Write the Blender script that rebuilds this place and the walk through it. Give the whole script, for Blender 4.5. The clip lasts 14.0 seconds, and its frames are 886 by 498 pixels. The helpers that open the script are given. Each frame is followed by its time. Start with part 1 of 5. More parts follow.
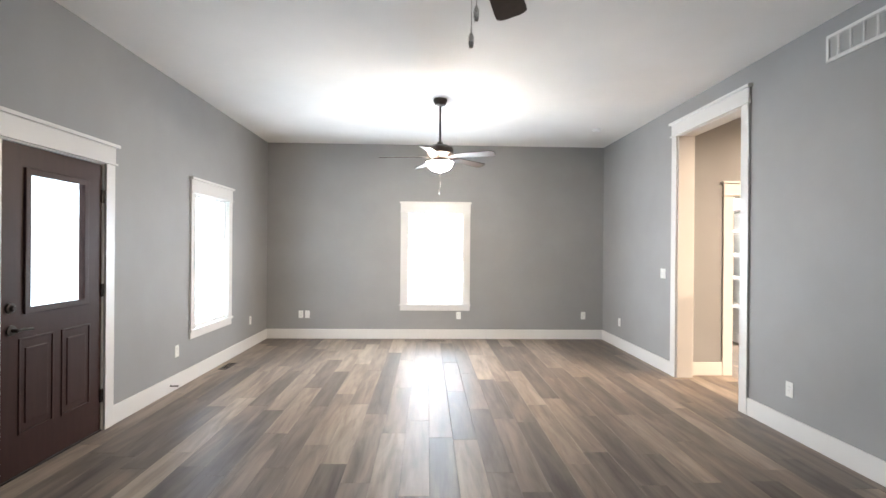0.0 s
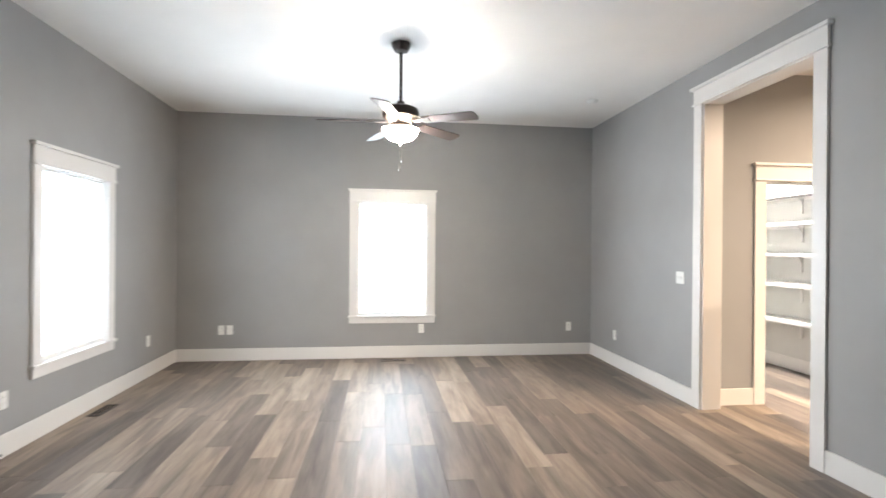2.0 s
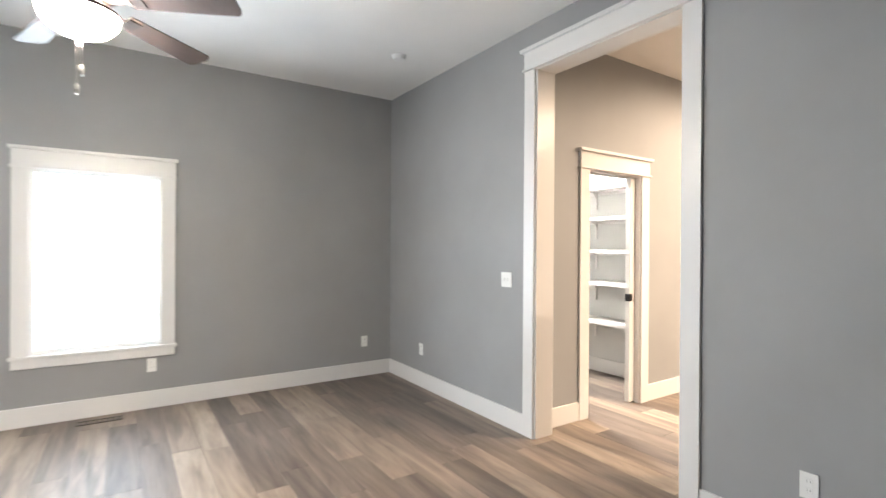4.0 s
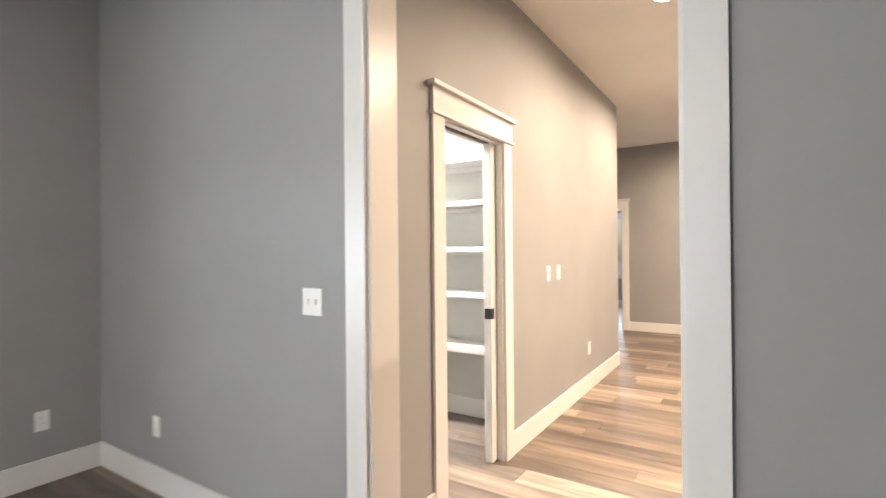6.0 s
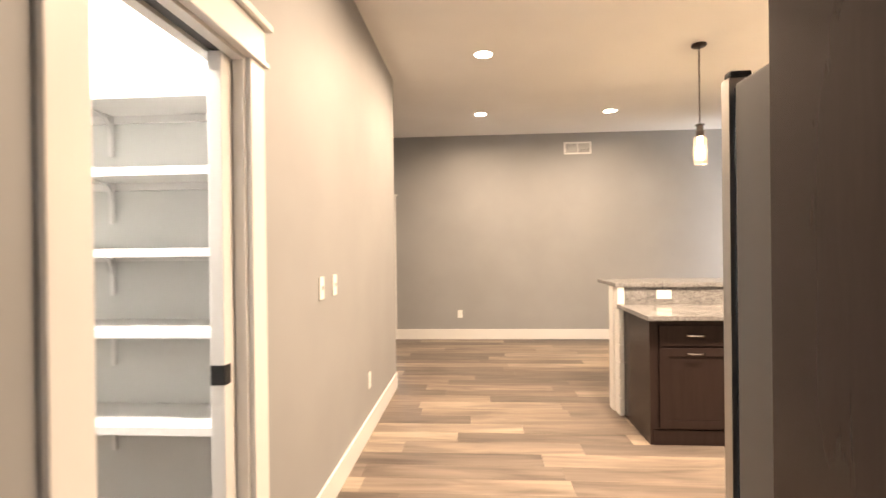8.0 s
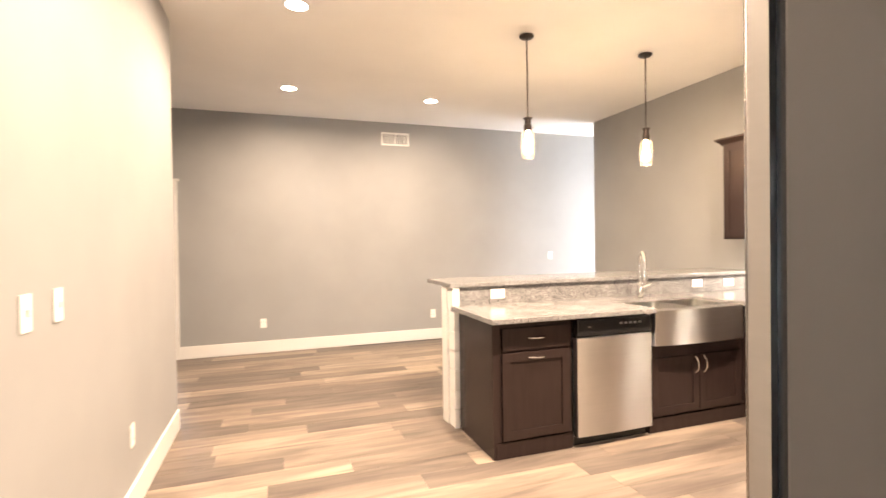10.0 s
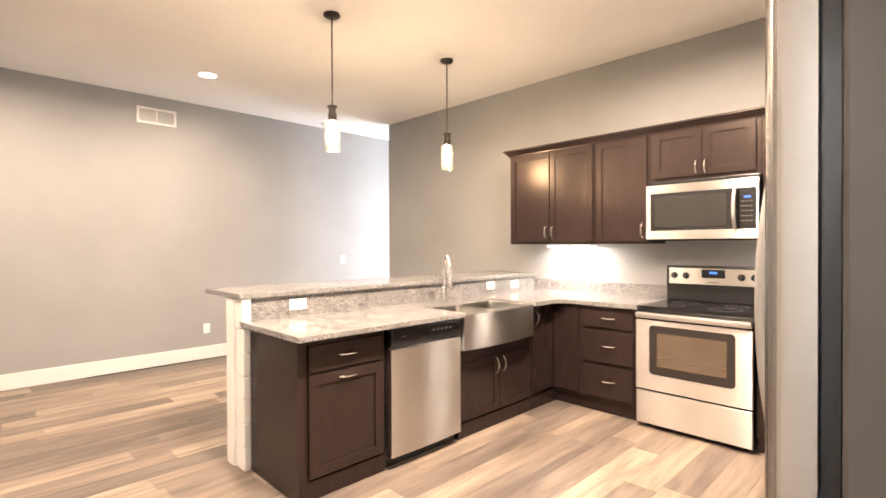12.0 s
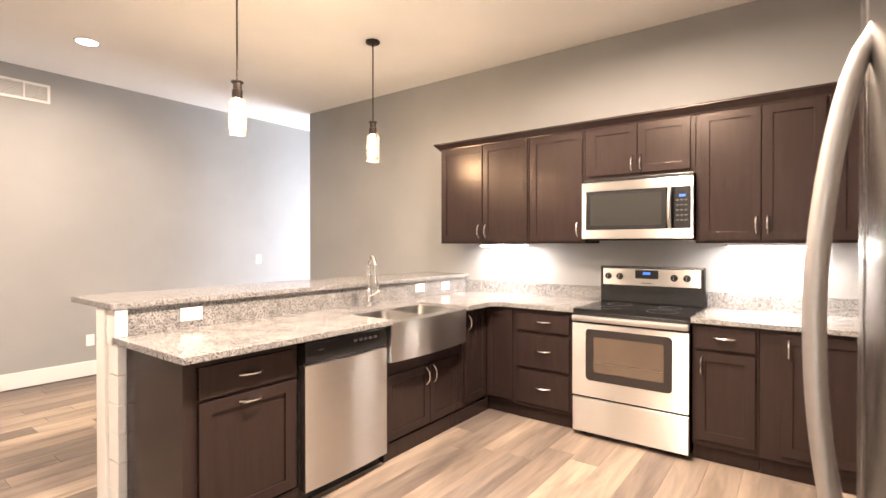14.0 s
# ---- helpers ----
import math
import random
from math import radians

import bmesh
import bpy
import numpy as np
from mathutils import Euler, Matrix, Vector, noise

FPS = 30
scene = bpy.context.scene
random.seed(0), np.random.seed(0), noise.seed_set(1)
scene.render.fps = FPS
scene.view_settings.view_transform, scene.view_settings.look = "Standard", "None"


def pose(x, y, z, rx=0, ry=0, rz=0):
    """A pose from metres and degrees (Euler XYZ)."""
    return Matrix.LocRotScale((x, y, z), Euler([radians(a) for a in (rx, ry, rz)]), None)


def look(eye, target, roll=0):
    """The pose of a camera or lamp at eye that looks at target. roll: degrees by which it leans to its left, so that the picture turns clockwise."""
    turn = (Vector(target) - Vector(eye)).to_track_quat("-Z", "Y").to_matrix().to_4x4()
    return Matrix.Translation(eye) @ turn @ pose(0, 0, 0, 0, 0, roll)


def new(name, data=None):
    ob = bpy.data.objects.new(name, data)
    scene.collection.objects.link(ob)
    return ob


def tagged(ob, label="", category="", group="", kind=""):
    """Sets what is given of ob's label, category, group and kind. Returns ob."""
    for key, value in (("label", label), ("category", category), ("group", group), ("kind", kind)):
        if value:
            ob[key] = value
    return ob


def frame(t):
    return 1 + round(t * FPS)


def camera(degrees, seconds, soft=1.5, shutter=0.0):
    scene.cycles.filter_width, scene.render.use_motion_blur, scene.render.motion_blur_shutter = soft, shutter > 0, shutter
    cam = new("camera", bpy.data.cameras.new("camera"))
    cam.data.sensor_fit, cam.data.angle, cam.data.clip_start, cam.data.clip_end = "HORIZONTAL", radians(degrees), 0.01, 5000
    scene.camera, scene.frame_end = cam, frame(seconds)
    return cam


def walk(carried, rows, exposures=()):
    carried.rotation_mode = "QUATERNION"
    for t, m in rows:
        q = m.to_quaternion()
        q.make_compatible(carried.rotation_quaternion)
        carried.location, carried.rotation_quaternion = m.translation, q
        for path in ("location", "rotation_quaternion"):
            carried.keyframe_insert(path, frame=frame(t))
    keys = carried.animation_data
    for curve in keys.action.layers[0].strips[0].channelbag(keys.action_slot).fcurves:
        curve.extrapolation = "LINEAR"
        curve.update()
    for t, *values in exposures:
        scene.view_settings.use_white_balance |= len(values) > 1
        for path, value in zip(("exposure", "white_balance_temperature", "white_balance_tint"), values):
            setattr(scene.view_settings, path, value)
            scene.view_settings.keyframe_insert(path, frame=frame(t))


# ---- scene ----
cam = camera(84.9, 14.0, shutter=0.5)
PATH = [
    (0, (0.298, 0.197, 1.423), (0.363, 2.196, 1.421), 0.5),
    (0.5, (0.274, 0.482, 1.42), (0.343, 2.48, 1.411), 0.5),
    (1, (0.247, 0.85, 1.411), (0.319, 2.849, 1.399), 0.7),
    (1.5, (0.233, 1.232, 1.414), (0.319, 3.23, 1.407), 0.6),
    (2, (0.285, 1.576, 1.409), (0.536, 3.56, 1.406), 0.5),
    (2.5, (0.295, 1.91, 1.407), (0.793, 3.847, 1.409), 0.6),
    (3, (0.325, 2.262, 1.397), (1.074, 4.116, 1.398), 0.5),
    (3.2, (0.358, 2.403, 1.4), (1.188, 4.223, 1.402), 0.4),
    (5.3, (1.214, 3.866, 1.369), (2.719, 5.183, 1.371), 0.0),
    (5.5, (1.342, 4.0, 1.365), (2.906, 5.247, 1.373), -0.3),
    (6, (1.665, 4.268, 1.366), (3.346, 5.352, 1.37), -0.5),
    (6.5, (1.974, 4.488, 1.367), (3.776, 5.357, 1.363), -0.5),
    (7, (2.294, 4.65, 1.371), (4.185, 5.299, 1.363), -0.4),
    (7.5, (2.595, 4.772, 1.378), (4.556, 5.165, 1.372), -0.6),
    (8, (2.847, 4.838, 1.375), (4.843, 4.972, 1.37), -0.7),
    (8.2, (2.923, 4.838, 1.364), (4.922, 4.907, 1.361), -1.0),
    (10.3, (3.605, 4.924, 1.368), (5.444, 4.139, 1.349), -0.6),
    (10.5, (3.66, 4.911, 1.362), (5.461, 4.041, 1.348), -0.5),
    (11, (3.762, 4.889, 1.368), (5.456, 3.827, 1.351), -0.4),
    (11.5, (3.853, 4.882, 1.366), (5.414, 3.632, 1.348), -0.3),
    (12, (3.941, 4.878, 1.36), (5.364, 3.472, 1.344), -0.2),
    (12.5, (4.014, 4.841, 1.357), (5.328, 3.334, 1.34), -0.2),
    (13, (4.06, 4.782, 1.354), (5.29, 3.205, 1.339), -0.1),
    (13.5, (4.114, 4.709, 1.357), (5.32, 3.114, 1.338), -0.1),
    (14, (4.171, 4.62, 1.356), (5.371, 3.02, 1.338), 0.0),
]
EXPOSURES = [
    (0.0, 0.40, 6500, 12), (3.0, 0.16, 6500, 11), (5.4, 0.05, 6450, 11), (6.5, -0.18, 6850, 12), (7.5, -0.25, 7150, 13),
    (8.2, -0.14, 6850, 13), (10.4, 0.22, 6650, 13), (12.0, 0.17, 6400, 13), (14.0, 0.12, 6200, 14),
]
walk(cam, [(t, look(eye, target, roll)) for t, eye, target, roll in PATH], EXPOSURES)

# ---- light and world ----
world = bpy.data.worlds.new("sky")
scene.world = world
world.use_nodes = True
wn = world.node_tree.nodes
sky = wn.new("ShaderNodeTexSky")
sky.sky_type = "NISHITA"
sky.sun_disc = False
sky.sun_elevation, sky.sun_rotation = radians(48), radians(200)
world.node_tree.links.new(sky.outputs[0], wn["Background"].inputs[0])
wn["Background"].inputs[1].default_value = 0.12


def lamp(name, kind, m, power, colour=(1, 1, 1), **more):
    data = bpy.data.lights.new(name, kind)
    data.energy, data.color = power, colour
    for key, value in more.items():
        if key == "size":
            data.size = value
        elif key == "size_y":
            data.shape, data.size_y = "RECTANGLE", value
        elif key == "disk":
            data.shape, data.size = "DISK", value
        elif key == "radius":
            data.shadow_soft_size = value
        elif key == "spread":
            data.spread = radians(value)
        elif key == "angle":
            data.angle = radians(value)
    ob = new(name, data)
    ob.matrix_world = m
    return ob


lamp("sun", "SUN", look((3, -8, 12), (4, 0, 0)), 2.5, (1.0, 0.95, 0.88), angle=0.5)

WARM = (1.0, 0.765, 0.55)
SOFT = (1.0, 0.86, 0.70)
DAY = (0.74, 0.88, 1.0)
PALE = (0.97, 0.98, 1.0)

# ---- plan ----
XL, XR, XK = -2.197, 3.10, 3.275      # living room's walls, kitchen side of the middle wall
YB, YF = -1.60, 7.83                  # behind the walker, far wall
YH, YP = 5.637, 5.772                  # hall face and pantry face of the pantry wall
XH, XE = 7.605, 10.12                  # end of the pantry wall, far wall of the kitchen side
YW = 0.62                             # wall behind the stove
NX = 7.2                              # side wall of the dining nook
XW = 9.33                             # end of that wall
YN = -1.6                             # garden side of the dining nook
YR = 7.55                             # recess beyond the pantry wall
H = 3.05
O0, O1, OH = 4.42, 5.548, 2.722       # opening between the rooms

# ---- daylight at the openings ----
lamp("far_window_daylight", "AREA", pose(0.43, YF + 0.165, 1.26, -90, 0, 0), 108, DAY, size=1.2, size_y=1.7)
lamp("side_window_daylight", "AREA", pose(XL - 0.165, 5.90, 1.26, 0, -90, 0), 66, DAY, size=1.7, size_y=1.2)
lamp("door_daylight", "AREA", pose(XL - 0.165, 3.57, 1.45, 0, -90, 0), 10, DAY, size=1.1, size_y=0.9)
lamp("patio_daylight", "AREA", pose((NX + XE) / 2, YN - 0.3, 1.2, -90, 0, 180), 240, PALE, size=2.4, size_y=2.2)
lamp("bedroom_daylight", "AREA", pose(13.45, 6.4, 1.5, 0, 90, 0), 160, DAY, size=1.3, size_y=1.5)
# the last three cans are unseen guesses, added to light the kitchen
CANS = [(7.07, 4.75), (8.96, 4.755), (8.985, 3.155), (5.18, 2.25), (5.18, 4.755), (5.18, 3.50)]
for i, (x, y) in enumerate(CANS):
    lamp("can_light", "AREA", pose(x, y, H - 0.012), (78, 56, 50, 165, 36, 182)[i], WARM, disk=0.14, spread=170)

# ---- materials ----


def material(name, colour, rough=0.5, metal=0.0):
    m = bpy.data.materials.new(name)
    m.use_nodes = True
    b = m.node_tree.nodes["Principled BSDF"]
    b.inputs["Base Color"].default_value = (*colour, 1)
    b.inputs["Roughness"].default_value = rough
    b.inputs["Metallic"].default_value = metal
    return m, m.node_tree.nodes, m.node_tree.links, b


def node(nodes, kind, **values):
    n = nodes.new(kind)
    for key, value in values.items():
        n.inputs[key].default_value = value
    return n


def ramp(nodes, stops):
    r = nodes.new("ShaderNodeValToRGB")
    while len(r.color_ramp.elements) < len(stops):
        r.color_ramp.elements.new(0.5)
    for e, (p, c) in zip(r.color_ramp.elements, stops):
        e.position, e.color = p, (*c, 1)
    return r


def coords(nodes, links, scale=(1, 1, 1)):
    geo = nodes.new("ShaderNodeNewGeometry")
    mp = nodes.new("ShaderNodeMapping")
    mp.inputs["Scale"].default_value = scale
    links.new(geo.outputs["Position"], mp.inputs["Vector"])
    return geo, mp.outputs["Vector"]


def painted(name, colour, rough, grain=220.0, bump=0.08, vary=0.04, dist=0.002):
    """Rolled or sprayed paint: faint blotches and a fine orange-peel relief."""
    m, n, l, b = material(name, colour, rough)
    _, co = coords(n, l)
    big = node(n, "ShaderNodeTexNoise", Scale=1.7, Detail=4.0)
    l.new(co, big.inputs["Vector"])
    lo = tuple(c * (1 - vary) for c in colour)
    hi = tuple(min(1, c * (1 + vary)) for c in colour)
    r = ramp(n, [(0.35, lo), (0.65, hi)])
    l.new(big.outputs["Fac"], r.inputs["Fac"])
    l.new(r.outputs["Color"], b.inputs["Base Color"])
    fine = node(n, "ShaderNodeTexNoise", Scale=grain, Detail=2.0)
    l.new(co, fine.inputs["Vector"])
    bp = node(n, "ShaderNodeBump", Strength=bump, Distance=dist)
    l.new(fine.outputs["Fac"], bp.inputs["Height"])
    l.new(bp.outputs["Normal"], b.inputs["Normal"])
    return m


WALL = painted("grey_wall_paint", (0.285, 0.287, 0.288), 0.6, 180, 0.12)
CEILING = painted("white_ceiling_paint", (0.80, 0.79, 0.77), 0.8, 90, 0.25, 0.02, 0.004)
TRIM = painted("white_trim_paint", (0.68, 0.67, 0.655), 0.32, 60, 0.03, 0.015)
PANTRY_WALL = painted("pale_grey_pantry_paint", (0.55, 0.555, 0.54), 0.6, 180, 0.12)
SHIPLAP = painted("white_shiplap_paint", (0.78, 0.77, 0.74), 0.4, 50, 0.05, 0.03)
PLASTIC, *_ = material("white_plastic", (0.78, 0.78, 0.76), 0.3)
DARKSLOT, *_ = material("dark_slot", (0.03, 0.03, 0.03), 0.6)
BLACK = painted("black_enamel", (0.012, 0.012, 0.013), 0.25, 300, 0.02)
BRONZE = painted("oil_rubbed_bronze", (0.035, 0.026, 0.022), 0.4, 120, 0.05, 0.2)
BRONZE.node_tree.nodes["Principled BSDF"].inputs["Metallic"].default_value = 0.6
SCREEN, *_ = material("dark_glass", (0.008, 0.008, 0.009), 0.06)
CHROME, *_ = material("satin_nickel", (0.72, 0.70, 0.67), 0.22, 1.0)


def plank_material(name, island):
    """Vinyl planks: grey-brown oak print, each plank of its own tone, grain along y."""
    m, n, l, b = material(name, (0.2, 0.16, 0.13), 0.38)
    geo = n.new("ShaderNodeNewGeometry")
    if island:
        rnd = geo.outputs["Random Per Island"]
    else:
        rnd = n.new("ShaderNodeObjectInfo").outputs["Random"]
    mul = n.new("ShaderNodeVectorMath")
    mul.operation = "SCALE"
    mul.inputs[0].default_value = (13.1, 37.7, 5.3)
    l.new(rnd, mul.inputs["Scale"])
    add = n.new("ShaderNodeVectorMath")
    add.operation = "ADD"
    l.new(geo.outputs["Position"], add.inputs[0])
    l.new(mul.outputs[0], add.inputs[1])
    mp = n.new("ShaderNodeMapping")
    mp.inputs["Scale"].default_value = (11, 0.85, 1)
    l.new(add.outputs[0], mp.inputs["Vector"])
    grain = node(n, "ShaderNodeTexNoise", Scale=1.6, Detail=7.0, Roughness=0.62, Distortion=0.5)
    l.new(mp.outputs[0], grain.inputs["Vector"])
    mp2 = n.new("ShaderNodeMapping")
    mp2.inputs["Scale"].default_value = (8.5, 1.15, 1)
    l.new(add.outputs[0], mp2.inputs["Vector"])
    cloud = node(n, "ShaderNodeTexNoise", Scale=1.0, Detail=4.0, Roughness=0.55, Distortion=0.8)
    l.new(mp2.outputs[0], cloud.inputs["Vector"])
    tone = ramp(n, [(0.0, (0.130, 0.110, 0.097)), (0.3, (0.168, 0.140, 0.120)), (0.55, (0.210, 0.173, 0.143)),
                    (0.8, (0.258, 0.213, 0.174)), (1.0, (0.318, 0.265, 0.215))])
    l.new(rnd, tone.inputs["Fac"])
    streak = ramp(n, [(0.28, (0.70, 0.68, 0.67)), (0.5, (0.97, 0.97, 0.97)), (0.72, (1.13, 1.12, 1.10))])
    l.new(grain.outputs["Fac"], streak.inputs["Fac"])
    mix = n.new("ShaderNodeMix")
    mix.data_type, mix.blend_type = "RGBA", "MULTIPLY"
    mix.inputs[0].default_value = 1.0
    l.new(tone.outputs["Color"], mix.inputs[6])
    l.new(streak.outputs["Color"], mix.inputs[7])
    shade = ramp(n, [(0.30, (0.60, 0.59, 0.60)), (0.47, (0.88, 0.87, 0.87)), (0.55, (1.04, 1.03, 1.02)), (0.70, (1.24, 1.22, 1.18))])
    l.new(cloud.outputs["Fac"], shade.inputs["Fac"])
    mix2 = n.new("ShaderNodeMix")
    mix2.data_type, mix2.blend_type = "RGBA", "MULTIPLY"
    mix2.inputs[0].default_value = 1.0
    l.new(mix.outputs[2], mix2.inputs[6])
    l.new(shade.outputs["Color"], mix2.inputs[7])
    l.new(mix2.outputs[2], b.inputs["Base Color"])
    rr = ramp(n, [(0.3, (0.42, 0.42, 0.42)), (0.7, (0.52, 0.52, 0.52))])
    b.inputs["Specular IOR Level"].default_value = 0.19
    l.new(cloud.outputs["Fac"], rr.inputs["Fac"])
    l.new(rr.outputs["Color"], b.inputs["Roughness"])
    bp = node(n, "ShaderNodeBump", Strength=0.06, Distance=0.001)
    l.new(grain.outputs["Fac"], bp.inputs["Height"])
    l.new(bp.outputs["Normal"], b.inputs["Normal"])
    return m


PLANK = plank_material("vinyl_plank", False)
PLANK_JOINED = plank_material("vinyl_plank_field", True)


def stained_wood(name, colour, rough=0.32, gloss=0.3):
    m, n, l, b = material(name, colour, rough)
    b.inputs["Specular IOR Level"].default_value = gloss
    b.inputs["Specular Tint"].default_value = (1.0, 0.86, 0.76, 1)
    _, co = coords(n, l, (9, 9, 0.9))
    g = node(n, "ShaderNodeTexNoise", Scale=3.5, Detail=6.0, Roughness=0.6, Distortion=0.4)
    l.new(co, g.inputs["Vector"])
    r = ramp(n, [(0.3, tuple(c * 0.90 for c in colour)), (0.7, tuple(c * 1.12 for c in colour))])
    l.new(g.outputs["Fac"], r.inputs["Fac"])
    l.new(r.outputs["Color"], b.inputs["Base Color"])
    bp = node(n, "ShaderNodeBump", Strength=0.02, Distance=0.001)
    l.new(g.outputs["Fac"], bp.inputs["Height"])
    l.new(bp.outputs["Normal"], b.inputs["Normal"])
    return m


ESPRESSO = stained_wood("espresso_stained_maple", (0.0235, 0.0156, 0.0150), 0.27)
DOORWOOD = stained_wood("dark_red_brown_door", (0.038, 0.0175, 0.0155), 0.45, 0.18)
BLADEWOOD = stained_wood("dark_walnut_blade", (0.050, 0.035, 0.030), 0.4)


def brushed(name, colour, rough, stretch=0.93):
    """Level-brushed steel: reflections drawn out upright, faint streaks and smudges."""
    m, n, l, b = material(name, colour, rough, 1.0)
    _, co = coords(n, l, (2.5, 2.5, 90))
    g = node(n, "ShaderNodeTexNoise", Scale=1.0, Detail=2.0)
    l.new(co, g.inputs["Vector"])
    _, cs = coords(n, l, (3, 3, 2))
    smudge = node(n, "ShaderNodeTexNoise", Scale=1.4, Detail=4.0)
    l.new(cs, smudge.inputs["Vector"])
    mix = n.new("ShaderNodeMath")
    mix.operation = "MULTIPLY_ADD"
    l.new(g.outputs["Fac"], mix.inputs[0])
    mix.inputs[1].default_value = 0.35
    l.new(smudge.outputs["Fac"], mix.inputs[2])
    r = ramp(n, [(0.45, tuple(c * 0.95 for c in colour)), (0.9, tuple(c * 1.04 for c in colour))])
    l.new(mix.outputs[0], r.inputs["Fac"])
    l.new(r.outputs["Color"], b.inputs["Base Color"])
    tan = node(n, "ShaderNodeCombineXYZ", X=0.02, Y=0.03, Z=1.0)
    l.new(tan.outputs[0], b.inputs["Tangent"])
    b.inputs["Anisotropic"].default_value = stretch
    return m


STEEL = brushed("brushed_stainless_steel", (0.70, 0.68, 0.655), 0.33, 0.99)
STEEL_X, STEEL_Y = STEEL, STEEL
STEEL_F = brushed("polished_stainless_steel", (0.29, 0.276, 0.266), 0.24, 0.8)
# the same door steel, lightened to paint in the hall's reflection
STEEL_LIT = brushed("lit_steel_edge", (0.44, 0.425, 0.408), 0.34, 0.6)
BUTTON, *_ = material("grey_button_print", (0.045, 0.045, 0.047), 0.5)
HANDLE_STEEL = brushed("satin_steel_bar", (0.50, 0.485, 0.47), 0.46, 0.0)
FRIDGE_SIDE = painted("dark_grey_textured_steel", (0.080, 0.072, 0.066), 0.42, 300, 0.08)
GREYSIDE = painted("grey_painted_steel", (0.13, 0.125, 0.12), 0.4, 300, 0.06)


def granite():
    m, n, l, b = material("speckled_granite", (0.4, 0.38, 0.36), 0.17)
    _, co = coords(n, l)
    v = node(n, "ShaderNodeTexVoronoi", Scale=190.0)
    wob = node(n, "ShaderNodeTexNoise", Scale=60.0, Detail=2.0)
    l.new(co, wob.inputs["Vector"])
    shift = n.new("ShaderNodeVectorMath")
    shift.operation = "MULTIPLY_ADD"
    l.new(wob.outputs["Color"], shift.inputs[0])
    shift.inputs[1].default_value = (0.012, 0.012, 0.012)
    l.new(co, shift.inputs[2])
    l.new(shift.outputs[0], v.inputs["Vector"])
    sep = n.new("ShaderNodeSeparateColor")
    l.new(v.outputs["Color"], sep.inputs[0])
    speck = ramp(n, [(0.0, (0.060, 0.056, 0.054)), (0.16, (0.120, 0.112, 0.108)), (0.34, (0.205, 0.194, 0.187)),
                     (0.62, (0.285, 0.272, 0.263)), (0.92, (0.36, 0.348, 0.338))])
    l.new(sep.outputs[0], speck.inputs["Fac"])
    cloud = node(n, "ShaderNodeTexNoise", Scale=7.0, Detail=5.0, Roughness=0.65)
    l.new(co, cloud.inputs["Vector"])
    veil = ramp(n, [(0.36, (0.70, 0.72, 0.745)), (0.64, (0.98, 1.00, 1.03))])
    l.new(cloud.outputs["Fac"], veil.inputs["Fac"])
    mix = n.new("ShaderNodeMix")
    mix.data_type, mix.blend_type = "RGBA", "MULTIPLY"
    mix.inputs[0].default_value = 1.0
    l.new(speck.outputs["Color"], mix.inputs[6])
    l.new(veil.outputs["Color"], mix.inputs[7])
    l.new(mix.outputs[2], b.inputs["Base Color"])
    return m


GRANITE = granite()


def glowing(name, colour, strength):
    m, n, l, b = material(name, (0.9, 0.9, 0.88), 0.4)
    b.inputs["Emission Color"].default_value = (*colour, 1)
    b.inputs["Emission Strength"].default_value = strength
    return m


def clear_glass(name, tint=(1, 1, 1)):
    m, n, l, b = material(name, tint, 0.02)
    b.inputs["Transmission Weight"].default_value = 1.0
    b.inputs["IOR"].default_value = 1.45
    return m


GLASS = clear_glass("window_glass")
CAN_GLOW = glowing("recessed_lamp_lens", SOFT, 45.0)
BOWL_GLOW = glowing("lit_frosted_bowl", (1.0, 0.86, 0.70), 325.0)
BULB_GLOW = glowing("lit_bulb", (1.0, 0.70, 0.40), 320.0)
UNDER_GLOW = glowing("under_cabinet_diffuser", (1.0, 0.88, 0.74), 230.0)
MESHSCREEN, *_ = material("microwave_screen", (0.022, 0.022, 0.020), 0.25)
RACK, *_ = material("oven_rack", (0.25, 0.22, 0.18), 0.3, 0.8)
JAR, _jn, _jl, _jb = material("seeded_jar_glass", (1.0, 0.93, 0.84), 0.12)
_jb.inputs["Transmission Weight"].default_value = 0.85
_jb.inputs["IOR"].default_value = 1.1
CLOCK_GLOW = glowing("blue_clock_digits", (0.06, 0.22, 1.0), 1.6)
CLOCK_GLOW.node_tree.nodes["Principled BSDF"].inputs["Base Color"].default_value = (0.01, 0.02, 0.05, 1)

# ---- mesh helpers ----


def box(bm, x0, x1, y0, y1, z0, z1, bevel=0.0):
    r = bmesh.ops.create_cube(bm, size=1)
    vs = r["verts"]
    for v in vs:
        v.co = Vector(((x0 + x1) / 2 + v.co.x * (x1 - x0), (y0 + y1) / 2 + v.co.y * (y1 - y0), (z0 + z1) / 2 + v.co.z * (z1 - z0)))
    if bevel:
        es = list({e for v in vs for e in v.link_edges})
        bmesh.ops.bevel(bm, geom=es, offset=bevel, segments=2, affect="EDGES", profile=0.6)
    return bm


def boxes(*rows, bevel=0.0):
    bm = bmesh.new()
    for row in rows:
        box(bm, *row, bevel=bevel)
    return bm


